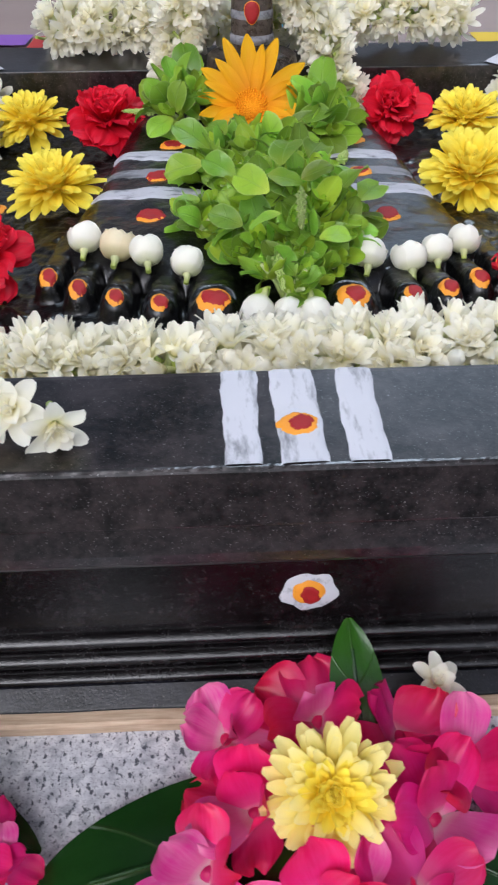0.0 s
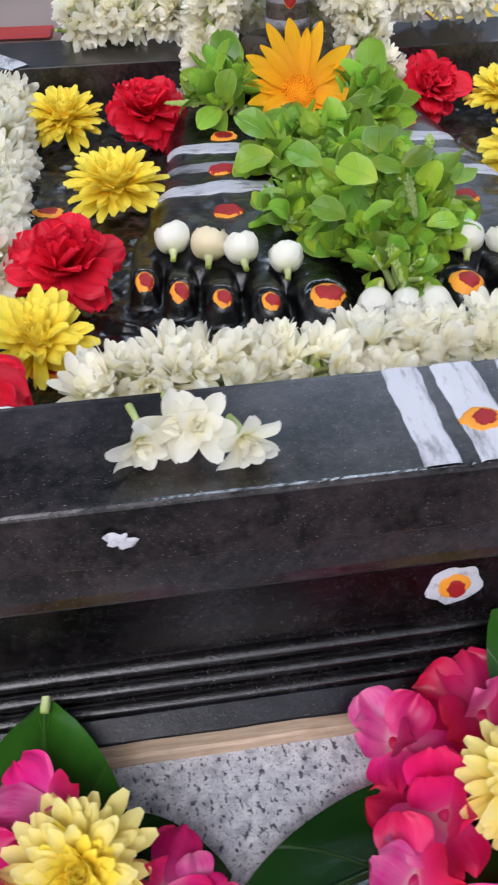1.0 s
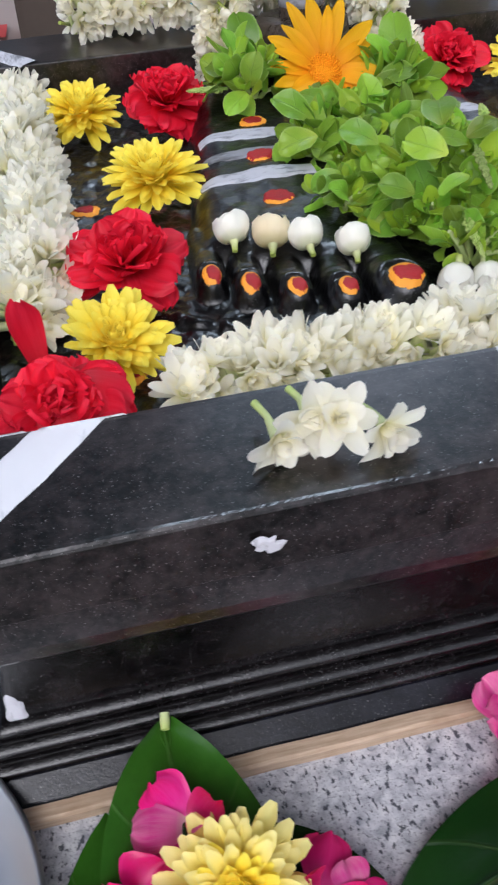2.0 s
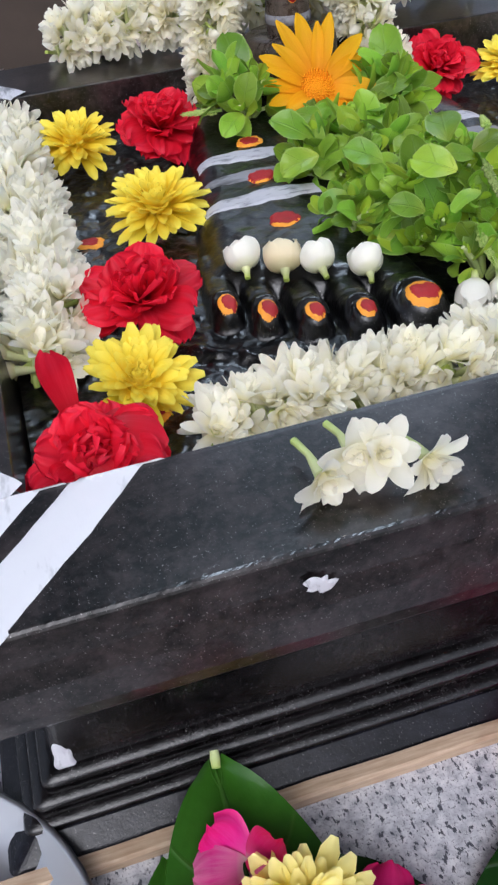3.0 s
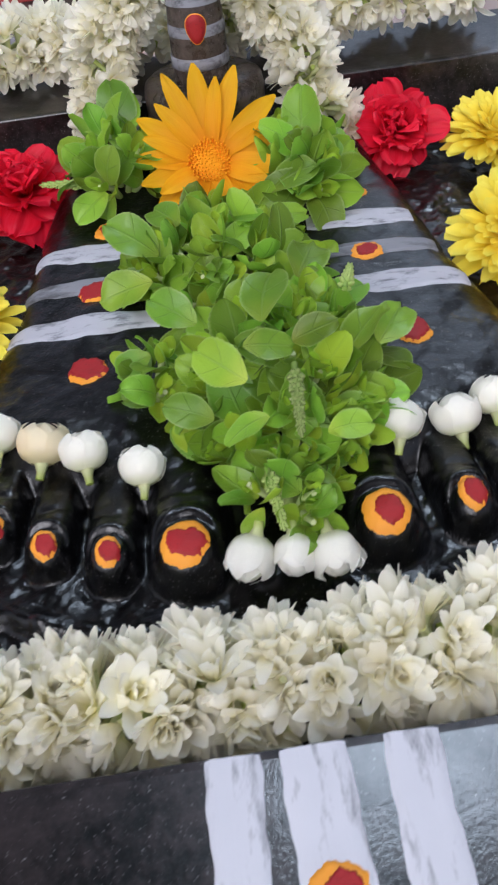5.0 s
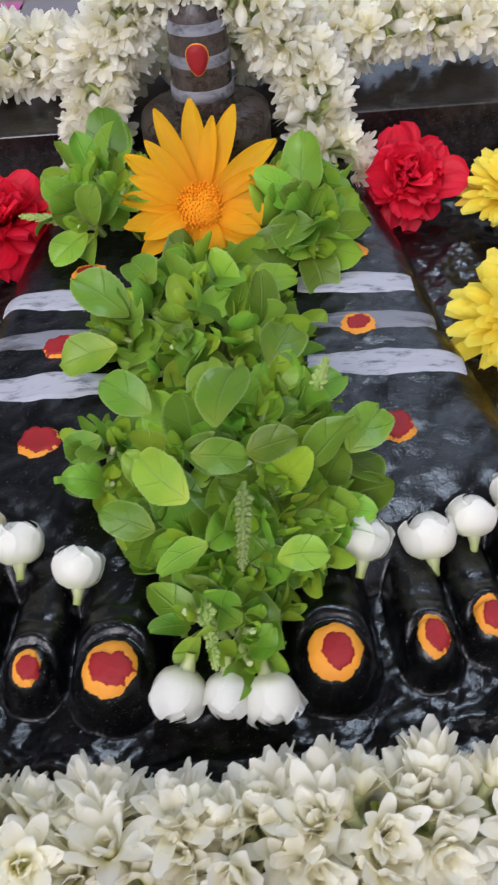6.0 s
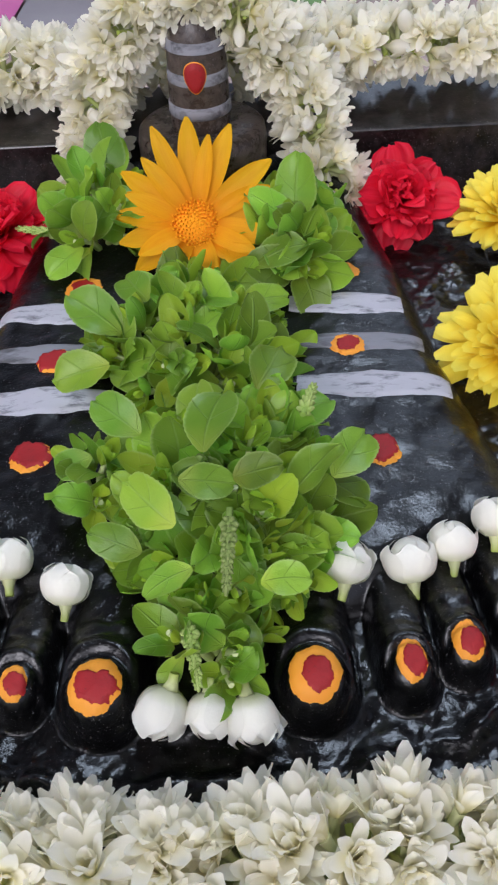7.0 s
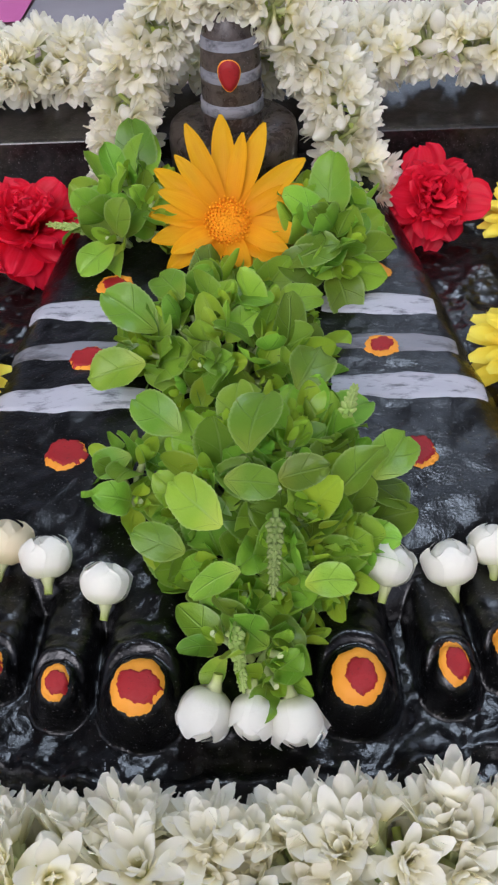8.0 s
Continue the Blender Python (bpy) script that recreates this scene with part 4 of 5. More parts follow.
def chrysanthemum(label, pos, way, R, seed, pale=False, loose=0.0, group="yellow chrysanthemums"):
    rng = random.Random(seed)
    mat = M_MUMP if pale else M_MUM
    ob = thing("chrysanthemum", label, "flower", axes_to(pos, way, (rng.uniform(-.4, .4), 1, 0.2)), group)
    rows = ((19, 1.00, 0, -2, 0.19), (23, 0.96, 12, 10, 0.18), (25, 0.90, 26, 20, 0.17), (25, 0.80, 42, 30, 0.16), (24, 0.70, 56, 42, 0.15), (22, 0.60, 68, 58, 0.14), (18, 0.50, 76, 76, 0.13), (14, 0.42, 84, 96, 0.12), (10, 0.36, 90, 108, 0.12))
    for i, (n, L, l0, l1, w) in enumerate(rows):
        meshes = petal_set("petal", mat if i < 4 else M_MUM, 3, seed * 31 + i * 7, L=R * L, W=R * w * 1.75, shape="mum", lift0=l0, lift1=l1, cup=0.40, wave=0.05, nl=6, nw=4)
        t0 = rng.random() * 6
        for k in range(n):
            if loose and i < 3 and rng.random() < loose:
                continue
            f = rng.uniform(0.84, 1.12)
            m = Matrix.Rotation(t0 + 2 * math.pi * (k + rng.uniform(-.45, .45)) / n, 4, "Z") @ Matrix.Rotation(radians(rng.uniform(-13, 13)), 4, "X") @ Matrix.Translation((0, R * (0.16 - 0.012 * i), R * 0.022 * i)) @ Matrix.Rotation(radians(rng.uniform(-12, 12)), 4, "Y") @ Matrix.Diagonal((f, f, f, 1))
            child("petal", rng.choice(meshes), ob, m)
    c = lathe([(R * 0.12, -R * 0.12), (R * 0.28, -R * 0.03), (R * 0.34, R * 0.08), (R * 0.30, R * 0.28), (R * 0.16, R * 0.42), (0, R * 0.46)], 16)
    child("calyx", c.mesh("calyx", M_MUM), ob)
    return ob


chrysanthemum("yellow chrysanthemum lying on the wet black tray", (-0.108, 0.449, 0.1115), (0.05, -0.26, 0.95), 0.0170, 1)
chrysanthemum("yellow chrysanthemum lying beside the carved foot", (-0.0825, 0.370, 0.1075), (0.0, -0.24, 0.95), 0.0178, 2)
chrysanthemum("ragged yellow chrysanthemum with missing petals in the tray", (-0.1065, 0.264, 0.0985), (0.1, -0.40, 0.9), 0.0170, 3, loose=0.55)
chrysanthemum("yellow chrysanthemum lying on the wet black tray", (0.1085, 0.451, 0.1115), (-0.05, -0.30, 0.95), 0.0172, 4)
chrysanthemum("large yellow chrysanthemum lying beside the carved foot", (0.0985, 0.386, 0.1070), (-0.12, -0.34, 0.92), 0.0212, 5)
chrysanthemum("pale yellow chrysanthemum among pink rose petals", (0.0240, 0.1400, 0.0230), (0.05, -0.62, 0.78), 0.0172, 6, True)
chrysanthemum("pale yellow chrysanthemum among pink rose petals", (-0.0970, 0.1330, 0.0180), (0.0, -0.55, 0.82), 0.0180, 7, True)


# ---------------------------------------------------------------- ruffled red flowers
def ruffled(label, pos, way, R, seed, sepal=None, flat=1.0, flag=None, drapes=()):
    rng = random.Random(seed)
    ob = thing("red_carnation", label, "flower", axes_to(pos, way, (rng.uniform(-.4, .4), 1, 0.2)), "red ruffled flowers")
    for i, (n, L, W, l0, l1) in enumerate(((7, 1.0, 1.10, 8, -14), (8, 0.96, 1.02, 26, 4), (8, 0.88, 0.96, 44, 30), (8, 0.78, 0.90, 60, 54), (7, 0.66, 0.82, 74, 78), (5, 0.50, 0.74, 84, 98))):
        t0 = rng.random() * 6
        meshes = petal_set("petal", M_REDP, 4, seed * 17 + i * 5, L=R * L, W=R * W, shape="broad", lift0=l0, lift1=l1, cup=0.16, wave=0.03, waves=2, nl=10, nw=18, ruffle=0.050, ruffles=2.2, teeth=0.012)
        for k in range(n):
            f = rng.uniform(0.78, 1.14)
            m = Matrix.Rotation(t0 + 2 * math.pi * (k + rng.uniform(-.35, .35)) / n, 4, "Z") @ Matrix.Translation((0, R * 0.03, R * 0.045 * i)) @ Matrix.Rotation(radians(rng.uniform(-22, 22)), 4, "Y") @ Matrix.Diagonal((f, f, f * flat, 1))
            child("petal", rng.choice(meshes), ob, m)
    if flag:
        base, tip = flag
        way2 = Vector(tip) - Vector(base)
        inv = ob.matrix_world.inverted()
        me = blade_mesh("petal", M_REDP, L=way2.length, W=way2.length * 0.48, shape="broad", lift0=-16, lift1=44, cup=0.3, wave=0.08, nl=14, nw=10, rng=rng, ruffle=0.03)
        child("petal", me, ob, inv @ axes_to(base, (0.1, -0.9, 0.3), way2), "upright loose crimson pink petal")
        for (bx, by, bz), (tx, ty, tz), wide in drapes:
            d2 = Vector((tx - bx, ty - by, tz - bz))
            me = blade_mesh("petal", M_REDP, L=d2.length, W=d2.length * wide, shape="broad", lift0=16, lift1=-34, cup=-0.22, wave=0.03, nl=14, nw=12, rng=rng, ruffle=0.018, ruffles=1.6)
            child("petal", me, ob, inv @ axes_to((bx, by, bz), (0, -0.5, 0.86), d2))
        tb = Buf()
        for k in range(6):
            q = Vector(base) + Vector((0.004 + 0.0010 * k, -0.0075, -0.001))
            tb.tube([inv @ q, inv @ (q + Vector((0.0006 * (k - 2.5), -0.0020, 0.0035)))], [0.0003, 0.0006], 6)
        child("stamens", tb.mesh("stamens", M_MUM), ob, label="tuft of yellow stamens")
    if sepal:
        tb = Buf()
        w = axes_to(pos, way, (0, 1, 0)).to_3x3().inverted() @ Vector(sepal)
        tb.tube([w * R * 0.2, w * R * 0.6, w * R * 0.95, w * R * 1.1], [R * 0.16, R * 0.2, R * 0.16, R * 0.05], 10)
        child("calyx", tb.mesh("calyx", M_BASILY), ob, label="light green calyx")
    return ob


ruffled("crimson ruffled flower lying at the heel of the foot", (-0.0690, 0.4450, 0.1120), (0.1, -0.34, 0.9), 0.0208, 11)
ruffled("crimson ruffled flower lying in the tray by the toes", (-0.0985, 0.303, 0.1040), (-0.05, -0.28, 0.95), 0.0195, 12, (0.75, 0.55, 0.3))
ruffled("crimson ruffled flower in the corner of the tray", (-0.1215, 0.222, 0.1050), (-0.1, -0.40, 0.9), 0.0175, 13, (-0.7, 0.5, 0.2), flag=((-0.1255, 0.2300, 0.1130), (-0.1285, 0.2330, 0.1370)),
        drapes=(((-0.1230, 0.2220, 0.1150), (-0.1040, 0.2190, 0.1065), 1.05), ((-0.1200, 0.2260, 0.1145), (-0.1060, 0.2290, 0.1065), 0.95), ((-0.1250, 0.2190, 0.1150), (-0.1180, 0.2030, 0.1135), 1.2)))
ruffled("crimson ruffled flower lying at the heel of the foot", (0.0725, 0.462, 0.1130), (-0.1, -0.60, 0.8), 0.0188, 14)
ruffled("crimson ruffled flower lying in the tray by the toes", (0.1080, 0.303, 0.1040), (0.05, -0.28, 0.95), 0.0195, 15, (-0.75, 0.55, 0.3))

# ---------------------------------------------------------------- gazania
gaz_pos, gaz_way = Vector((0.0020, 0.4298, 0.1245)), Vector((0.02, -0.72, 0.69))
gaz = thing("gazania", "orange daisy-like flower with long pointed petals on basil leaves", "flower", axes_to(gaz_pos, gaz_way, (0, 1, 1)))
rng = random.Random(77)
RAYS = ((-4, 0.0355, 0), (24, 0.0345, 0), (-27, 0.0350, 0), (52, 0.0330, 0), (-54, 0.0300, 0), (79, 0.0320, 0), (-82, 0.0275, 0), (104, 0.0270, 0), (-106, 0.0260, 0), (128, 0.0235, 0), (150, 0.0225, 0), (-130, 0.0250, 0), (-152, 0.0240, 0), (174, 0.0230, 0),
        (10, 0.0290, 1), (-40, 0.0280, 1), (66, 0.0280, 1), (-68, 0.0250, 1), (116, 0.0225, 1), (-118, 0.0215, 1), (162, 0.0200, 1))
for ang, L, row in RAYS:
    me = blade_mesh("petal", M_GAZ, L=L * 0.86, W=(0.0078, 0.0066)[row] * rng.uniform(0.88, 1.12), shape="ray", lift0=20 + 8 * row + rng.uniform(-6, 6), lift1=rng.uniform(-14, 14) + (10 if abs(ang) < 60 else -6), cup=0.26, wave=0.05, nl=12, nw=8, rng=rng, twist=rng.uniform(-0.3, 0.3), ruffle=0.02, ruffles=3.0)
    child("petal", me, gaz, Matrix.Rotation(radians(-ang + rng.uniform(-3, 3)), 4, "Z") @ Matrix.Translation((0, 0.0036, 0.0003 * row)))
b = lathe([(0.0070, -0.001), (0.0072, 0.0012), (0.0058, 0.0024), (0.0032, 0.0029), (0.0, 0.0030)], 24)
for k in range(130):
    r, a = 0.0071 * math.sqrt((k + 0.5) / 130), k * 2.39996
    z = 0.0030 - 0.0014 * (r / 0.0071) ** 2
    h = (0.0005 + 0.0013 * (r / 0.0071)) * rng.uniform(0.6, 1.3)
    b.tube([(r * math.cos(a), r * math.sin(a), z - 0.0006), (r * 1.12 * math.cos(a), r * 1.12 * math.sin(a), z + h)], [0.00055, 0.00035], 5)
child("disc", b.mesh("disc", M_DISC), gaz, label="orange disc of small florets")


# ---------------------------------------------------------------- holy basil
LEAF = [blade_mesh("leaf", M_BASIL, L=1.0, W=0.66 + 0.04 * (i % 3), shape="spoon", lift0=l0, lift1=l1, cup=cp, fold=0.10 * (i % 2), wave=0.085, waves=2 + i % 2, nl=26, nw=8, rng=random.Random(i), teeth=0.020, twist=0.25 * (i % 4 - 1.5))
        for i, (l0, l1, cp) in enumerate(((5, 48, 0.36), (-6, 34, 0.26), (12, 66, 0.42), (10, -18, 0.10), (24, -34, 0.16), (26, -62, 0.10), (-8, 52, 0.34), (14, -6, 0.24)))]
YOUNG = [blade_mesh("leaf", M_BASILY, L=1.0, W=0.62, shape="spoon", lift0=l0, lift1=l1, cup=0.30, fold=0.18, wave=0.06, waves=2, nl=16, nw=6, rng=random.Random(20 + i), teeth=0.02)
         for i, (l0, l1) in enumerate(((14, 44), (4, 30), (20, 8)))]


def basil(label, centre, radii, count, size, seed, view=(0.0, -0.45, 0.9), extra=(), spikes=(), low=-0.15):
    """A bunch of basil tops: leaves whorl out of short stems over a dome."""
    rng = random.Random(seed)
    c = Vector(centre)
    ob = thing("basil_bunch", label, "herb", Matrix.Translation(c - Vector((0, 0, radii[2] * 0.5))), "basil bunches")
    inv = ob.matrix_world.inverted()
    tops = []
    n_tops = max(4, count // 7)
    for k in range(n_tops):
        zz = low + (0.98 - low) * ((k + 0.5) / n_tops)
        a = k * 2.39996 + rng.uniform(-.4, .4)
        rr = math.sqrt(max(0, 1 - zz * zz))
        out = Vector((rr * math.cos(a), rr * math.sin(a), zz))
        p = c + Vector([out[i] * radii[i] * 0.72 for i in range(3)])
        axis = (out * 1.0 + Vector(view) * 0.42 + Vector((rng.uniform(-.5, .5), rng.uniform(-.5, .5), rng.uniform(-.2, .3)))).normalized()
        tops.append((p, axis))
        foot = c + Vector((out.x * radii[0] * 0.15, out.y * radii[1] * 0.15, -radii[2] * 0.4))
        sb = Buf()
        sb.tube([inv @ foot, inv @ ((foot + p) / 2 + Vector((0, 0, 0.002))), inv @ (p + axis * 0.004)], [0.0013, 0.0011, 0.0007], 6)
        child("stem", sb.mesh("stem", M_STEM), ob)
    for p, axis in tops:
        side = axis.cross(Vector((rng.uniform(-1, 1), rng.uniform(-1, 1), 0.2))).normalized()
        for pair in range(5):
            spread = (82, 66, 48, 32, 16)[pair]
            L = size * (1.0, 0.98, 0.78, 0.52, 0.32)[pair] * rng.uniform(0.70, 1.25)
            s2 = Matrix.Rotation(radians(90 * pair + rng.uniform(-20, 20)), 3, axis) @ side
            for sgn in (1, -1):
                way = (axis * math.cos(radians(spread + rng.uniform(-14, 14))) + s2 * sgn * math.sin(radians(spread))).normalized()
                face = (axis * math.sin(radians(spread)) - s2 * sgn * math.cos(radians(spread)) + Vector((rng.uniform(-.25, .25), rng.uniform(-.25, .25), rng.uniform(0, .2)))).normalized()
                start = p + axis * (0.0016 * pair - 0.004) + s2 * sgn * 0.0015
                if (start + way * L).z < 0.098 + 0.03 * (start.y - 0.2):
                    continue
                young = pair >= 3 or rng.random() < 0.10
                child("leaf", rng.choice(YOUNG if young else LEAF), ob, inv @ axes_to(start, face, way, L))
    for tip, base, face, L in extra:
        way = Vector(tip) - Vector(base)
        child("leaf", LEAF[(3, 4, 3, 7)[len(ob.children) % 4]], ob, inv @ axes_to(Vector(base) + way * 0.1, Vector(face) + Vector((rng.uniform(-.5, .5), rng.uniform(-.35, .35), 0)), way, L * 0.80))
    for base, tip in spikes:
        sb = Buf()
        base, tip = inv @ Vector(base), inv @ Vector(tip)
        sb.tube([base, (base + tip) / 2, tip], [0.0008, 0.0007, 0.0004], 6)
        d = tip - base
        for i in range(9):
            q = base + d * (0.18 + 0.8 * i / 9)
            for j in range(6):
                a = j * math.pi / 3 + i * 0.5
                o = Vector((math.cos(a), math.sin(a) * 0.6, math.sin(a) * 0.8)) * (0.0012 - 0.0007 * i / 9)
                r = 0.0008 - 0.00035 * i / 9
                sb.tube([q + o * 0.4, q + o * 1.0, q + o * 1.7 + d.normalized() * 0.0006], [r * 0.6, r, r * 0.5], 6)
        child("flower_spike", sb.mesh("flower_spike", M_SPIKE), ob, label="pale green flower spike")
    return ob


UP = (0.0, -0.45, 0.9)
basil("fresh light green basil bunch lying between the carved feet", (0.0160, 0.3210, 0.1045), (0.0335, 0.039, 0.0315), 270, 0.0152, 501,
      extra=(((-0.0050, 0.3060, 0.1365), (0.0090, 0.2920, 0.1345), UP, 0.020), ((0.0195, 0.3320, 0.1385), (0.0120, 0.3100, 0.1375), UP, 0.022), ((0.0220, 0.3050, 0.1355), (0.0060, 0.3050, 0.1365), UP, 0.016), ((0.0320, 0.3110, 0.1335), (0.0180, 0.3070, 0.1345), UP, 0.015),
             ((0.0520, 0.3350, 0.1240), (0.0410, 0.3170, 0.1220), UP, 0.021), ((0.0000, 0.2805, 0.1265), (0.0130, 0.2860, 0.1310), UP, 0.015), ((-0.0315, 0.3280, 0.1140), (-0.0165, 0.3300, 0.1190), UP, 0.015), ((0.0300, 0.3600, 0.1300), (0.0230, 0.3400, 0.1300), UP, 0.021),
             ((-0.0180, 0.3420, 0.1240), (-0.0030, 0.3270, 0.1280), UP, 0.019), ((0.0375, 0.2920, 0.1140), (0.0240, 0.2900, 0.1200), UP, 0.014), ((-0.0135, 0.3055, 0.1170), (0.0000, 0.2960, 0.1220), UP, 0.016), ((0.0470, 0.3170, 0.1210), (0.0300, 0.3060, 0.1290), UP, 0.021)),
      spikes=(((0.019, 0.2985, 0.1345), (0.0185, 0.2815, 0.1265)), ((0.010, 0.281, 0.1190), (0.0125, 0.2690, 0.1100)), ((0.0350, 0.3290, 0.1330), (0.0380, 0.3400, 0.1330))))
basil("small basil tips hanging between the big toes", (0.0150, 0.2835, 0.1055), (0.014, 0.015, 0.012), 54, 0.0108, 506)
basil("small green basil sprig lying on the carved instep", (-0.0185, 0.3270, 0.1080), (0.011, 0.013, 0.010), 34, 0.0125, 508)
basil("fresh green basil bunch lying between the insteps", (0.0040, 0.3790, 0.108), (0.036, 0.028, 0.0205), 150, 0.0158, 502,
      extra=(((-0.0350, 0.3900, 0.1170), (-0.0140, 0.3750, 0.1220), UP, 0.024), ((-0.0360, 0.3610, 0.1150), (-0.0160, 0.3640, 0.1210), UP, 0.021), ((0.0340, 0.3970, 0.1200), (0.0160, 0.3890, 0.1220), UP, 0.020), ((-0.0190, 0.4020, 0.1250), (-0.0080, 0.3860, 0.1250), UP, 0.019)))
basil("green basil sprigs tucked beside the orange flower", (-0.031, 0.437, 0.120), (0.017, 0.022, 0.018), 54, 0.0165, 503,
      extra=(((-0.0300, 0.4500, 0.1510), (-0.0280, 0.4490, 0.1260), (0, -0.9, 0.4), 0.027),), spikes=(((-0.042, 0.430, 0.122), (-0.060, 0.436, 0.121)),))
basil("green basil sprigs tucked beside the orange flower", (0.034, 0.431, 0.116), (0.018, 0.026, 0.017), 60, 0.0185, 504,
      extra=(((0.0545, 0.4300, 0.1170), (0.0360, 0.4270, 0.1200), UP, 0.019), ((0.0410, 0.4130, 0.1190), (0.0190, 0.4080, 0.1220), UP, 0.023)))
basil("green basil leaves under the orange flower", (0.004, 0.406, 0.107), (0.024, 0.016, 0.014), 54, 0.0150, 505)


# ---------------------------------------------------------------- pink roses and large leaves on the granite
def rose(label, pos, way, R, n, seed, pale=0.26):
    rng = random.Random(seed)
    ob = thing("pink_rose", label, "flower", axes_to(pos, way, (rng.uniform(-1, 1), rng.uniform(-1, 1), 0.2)), "pink roses")
    heart = lathe([(R * 0.10, -R * 0.05), (R * 0.13, R * 0.03), (R * 0.10, R * 0.09), (R * 0.05, R * 0.12), (0.0, R * 0.125)], 12)
    child("heart", heart.mesh("heart", M_PINKR), ob)
    n = max(4, round(n * 0.75))
    for k in range(n):
        f = k / max(1, n - 1)
        me = blade_mesh("petal", M_PINKL if rng.random() < pale else M_PINKR, L=R * rng.uniform(0.95, 1.30) * (1 - 0.22 * f), W=R * rng.uniform(1.15, 1.55) * (1 - 0.25 * f), shape="broad", lift0=10 + 58 * f + rng.uniform(-12, 12), lift1=-8 + 70 * f + rng.uniform(-34, 34),
                        cup=rng.uniform(0.0, 0.22), fold=rng.uniform(-0.1, 0.2), wave=0.06, waves=2, nl=12, nw=14, rng=rng, ruffle=rng.uniform(0.03, 0.075), ruffles=rng.uniform(0.7, 1.7), twist=rng.uniform(-0.6, 0.6))
        child("petal", me, ob, Matrix.Rotation(k * 2.39996 + rng.uniform(-.35, .35), 4, "Z") @ Matrix.Translation((0, R * 0.04, R * 0.05 * f)))
    return ob


LOOSE = "fallen-open magenta pink rose on the granite"
for k, (x, y, z, w, R, n) in enumerate(((-0.006, 0.1660, 0.010, (-0.15, -0.35, 0.9), 0.0175, 8), (0.022, 0.1710, 0.012, (0.0, -0.3, 0.95), 0.0210, 8), (0.047, 0.1660, 0.011, (0.3, -0.2, 0.9), 0.0210, 7), (0.064, 0.1560, 0.010, (0.3, -0.3, 0.9), 0.0200, 7),
                                        (0.053, 0.1400, 0.010, (0.3, -0.4, 0.9), 0.0210, 8), (0.003, 0.1420, 0.010, (-0.3, -0.4, 0.9), 0.0190, 8), (-0.010, 0.1250, 0.009, (-0.3, -0.4, 0.9), 0.0190, 7), (0.022, 0.1170, 0.008, (0.0, -0.6, 0.8), 0.0200, 8),
                                        (0.046, 0.1200, 0.008, (0.2, -0.5, 0.8), 0.0190, 7), (-0.1060, 0.1530, 0.0165, (-0.2, -0.6, 0.8), 0.0150, 8), (-0.1220, 0.1320, 0.009, (-0.4, -0.3, 0.9), 0.0190, 7), (-0.0770, 0.1290, 0.009, (0.3, -0.3, 0.9), 0.0140, 7),
                                        (-0.0665, 0.1290, 0.007, (0.1, -0.3, 0.9), 0.0100, 6), (-0.0980, 0.1120, 0.008, (0.0, -0.5, 0.8), 0.0180, 7))):
    rose(LOOSE, (x, y, z), w, R, n, 600 + k)


def betel(label, base, tip, width, face, seed, lift0=6, lift1=-8, shape="heart", stub=False, mat=None):
    rng = random.Random(seed)
    base, tip = Vector(base), Vector(tip)
    L = (tip - base).length
    ob = thing("betel_leaf", label, "leaf", axes_to(base, face, tip - base), "large green leaves")
    child("blade", blade_mesh("blade", mat or M_BETEL, L=L, W=width, shape=shape, lift0=lift0, lift1=lift1, cup=0.03, fold=0.06, wave=0.025, waves=3, nl=22, nw=14, rng=rng), ob)
    tb = Buf()
    tb.tube([(0, -0.006, -0.0004), (0, L * 0.3, L * 0.3 * math.sin(radians(lift0)) - 0.0006), (0, L * 0.75, L * 0.4 * math.sin(radians(lift0)) - 0.0006)], [0.0011, 0.0009, 0.0005], 6)
    child("midrib", tb.mesh("midrib", M_BETEL), ob)
    if stub:
        sb = Buf()
        sb.tube([(0, L * 0.955, 0.0006), (0.0003, L * 0.985, 0.0008), (0.0006, L * 1.02, 0.0012)], [0.0013, 0.0015, 0.0013], 8)
        child("stalk", sb.mesh("stalk", M_STEM), ob, label="short cut pale green stalk")
    return ob


FLAT = (0, -0.12, 1)
betel("glossy dark green heart-shaped leaf leaning on the pedestal", (-0.106, 0.114, 0.005), (-0.1105, 0.1845, 0.011), 0.068, (0.1, -0.25, 0.95), 701, stub=True, mat=M_BETELY)
betel("glossy mid green leaf overlapping another on the granite", (-0.134, 0.110, 0.0045), (-0.1275, 0.1650, 0.0050), 0.036, FLAT, 706, mat=M_BETELY)
betel("glossy dark green leaf under pink petals on the granite", (-0.094, 0.150, 0.005), (-0.058, 0.134, 0.004), 0.026, FLAT, 702)
betel("large glossy dark green leaf lying on the granite", (0.016, 0.142, 0.004), (-0.062, 0.119, 0.004), 0.060, FLAT, 703)
betel("glossy dark green leaf propped against the pedestal", (0.036, 0.165, 0.008), (0.0315, 0.2035, 0.0155), 0.026, (0.1, -0.55, 0.8), 704, shape="point", mat=M_BETELY)
betel("glossy dark green leaf lying under pink roses", (0.042, 0.140, 0.005), (0.085, 0.120, 0.005), 0.040, FLAT, 705)

# ---------------------------------------------------------------- steel plate beside the pedestal
plate = thing("steel_plate", "round steel plate with a rolled rim on the granite", "plate", Matrix.Translation((-0.2195, 0.139, 0.0)))
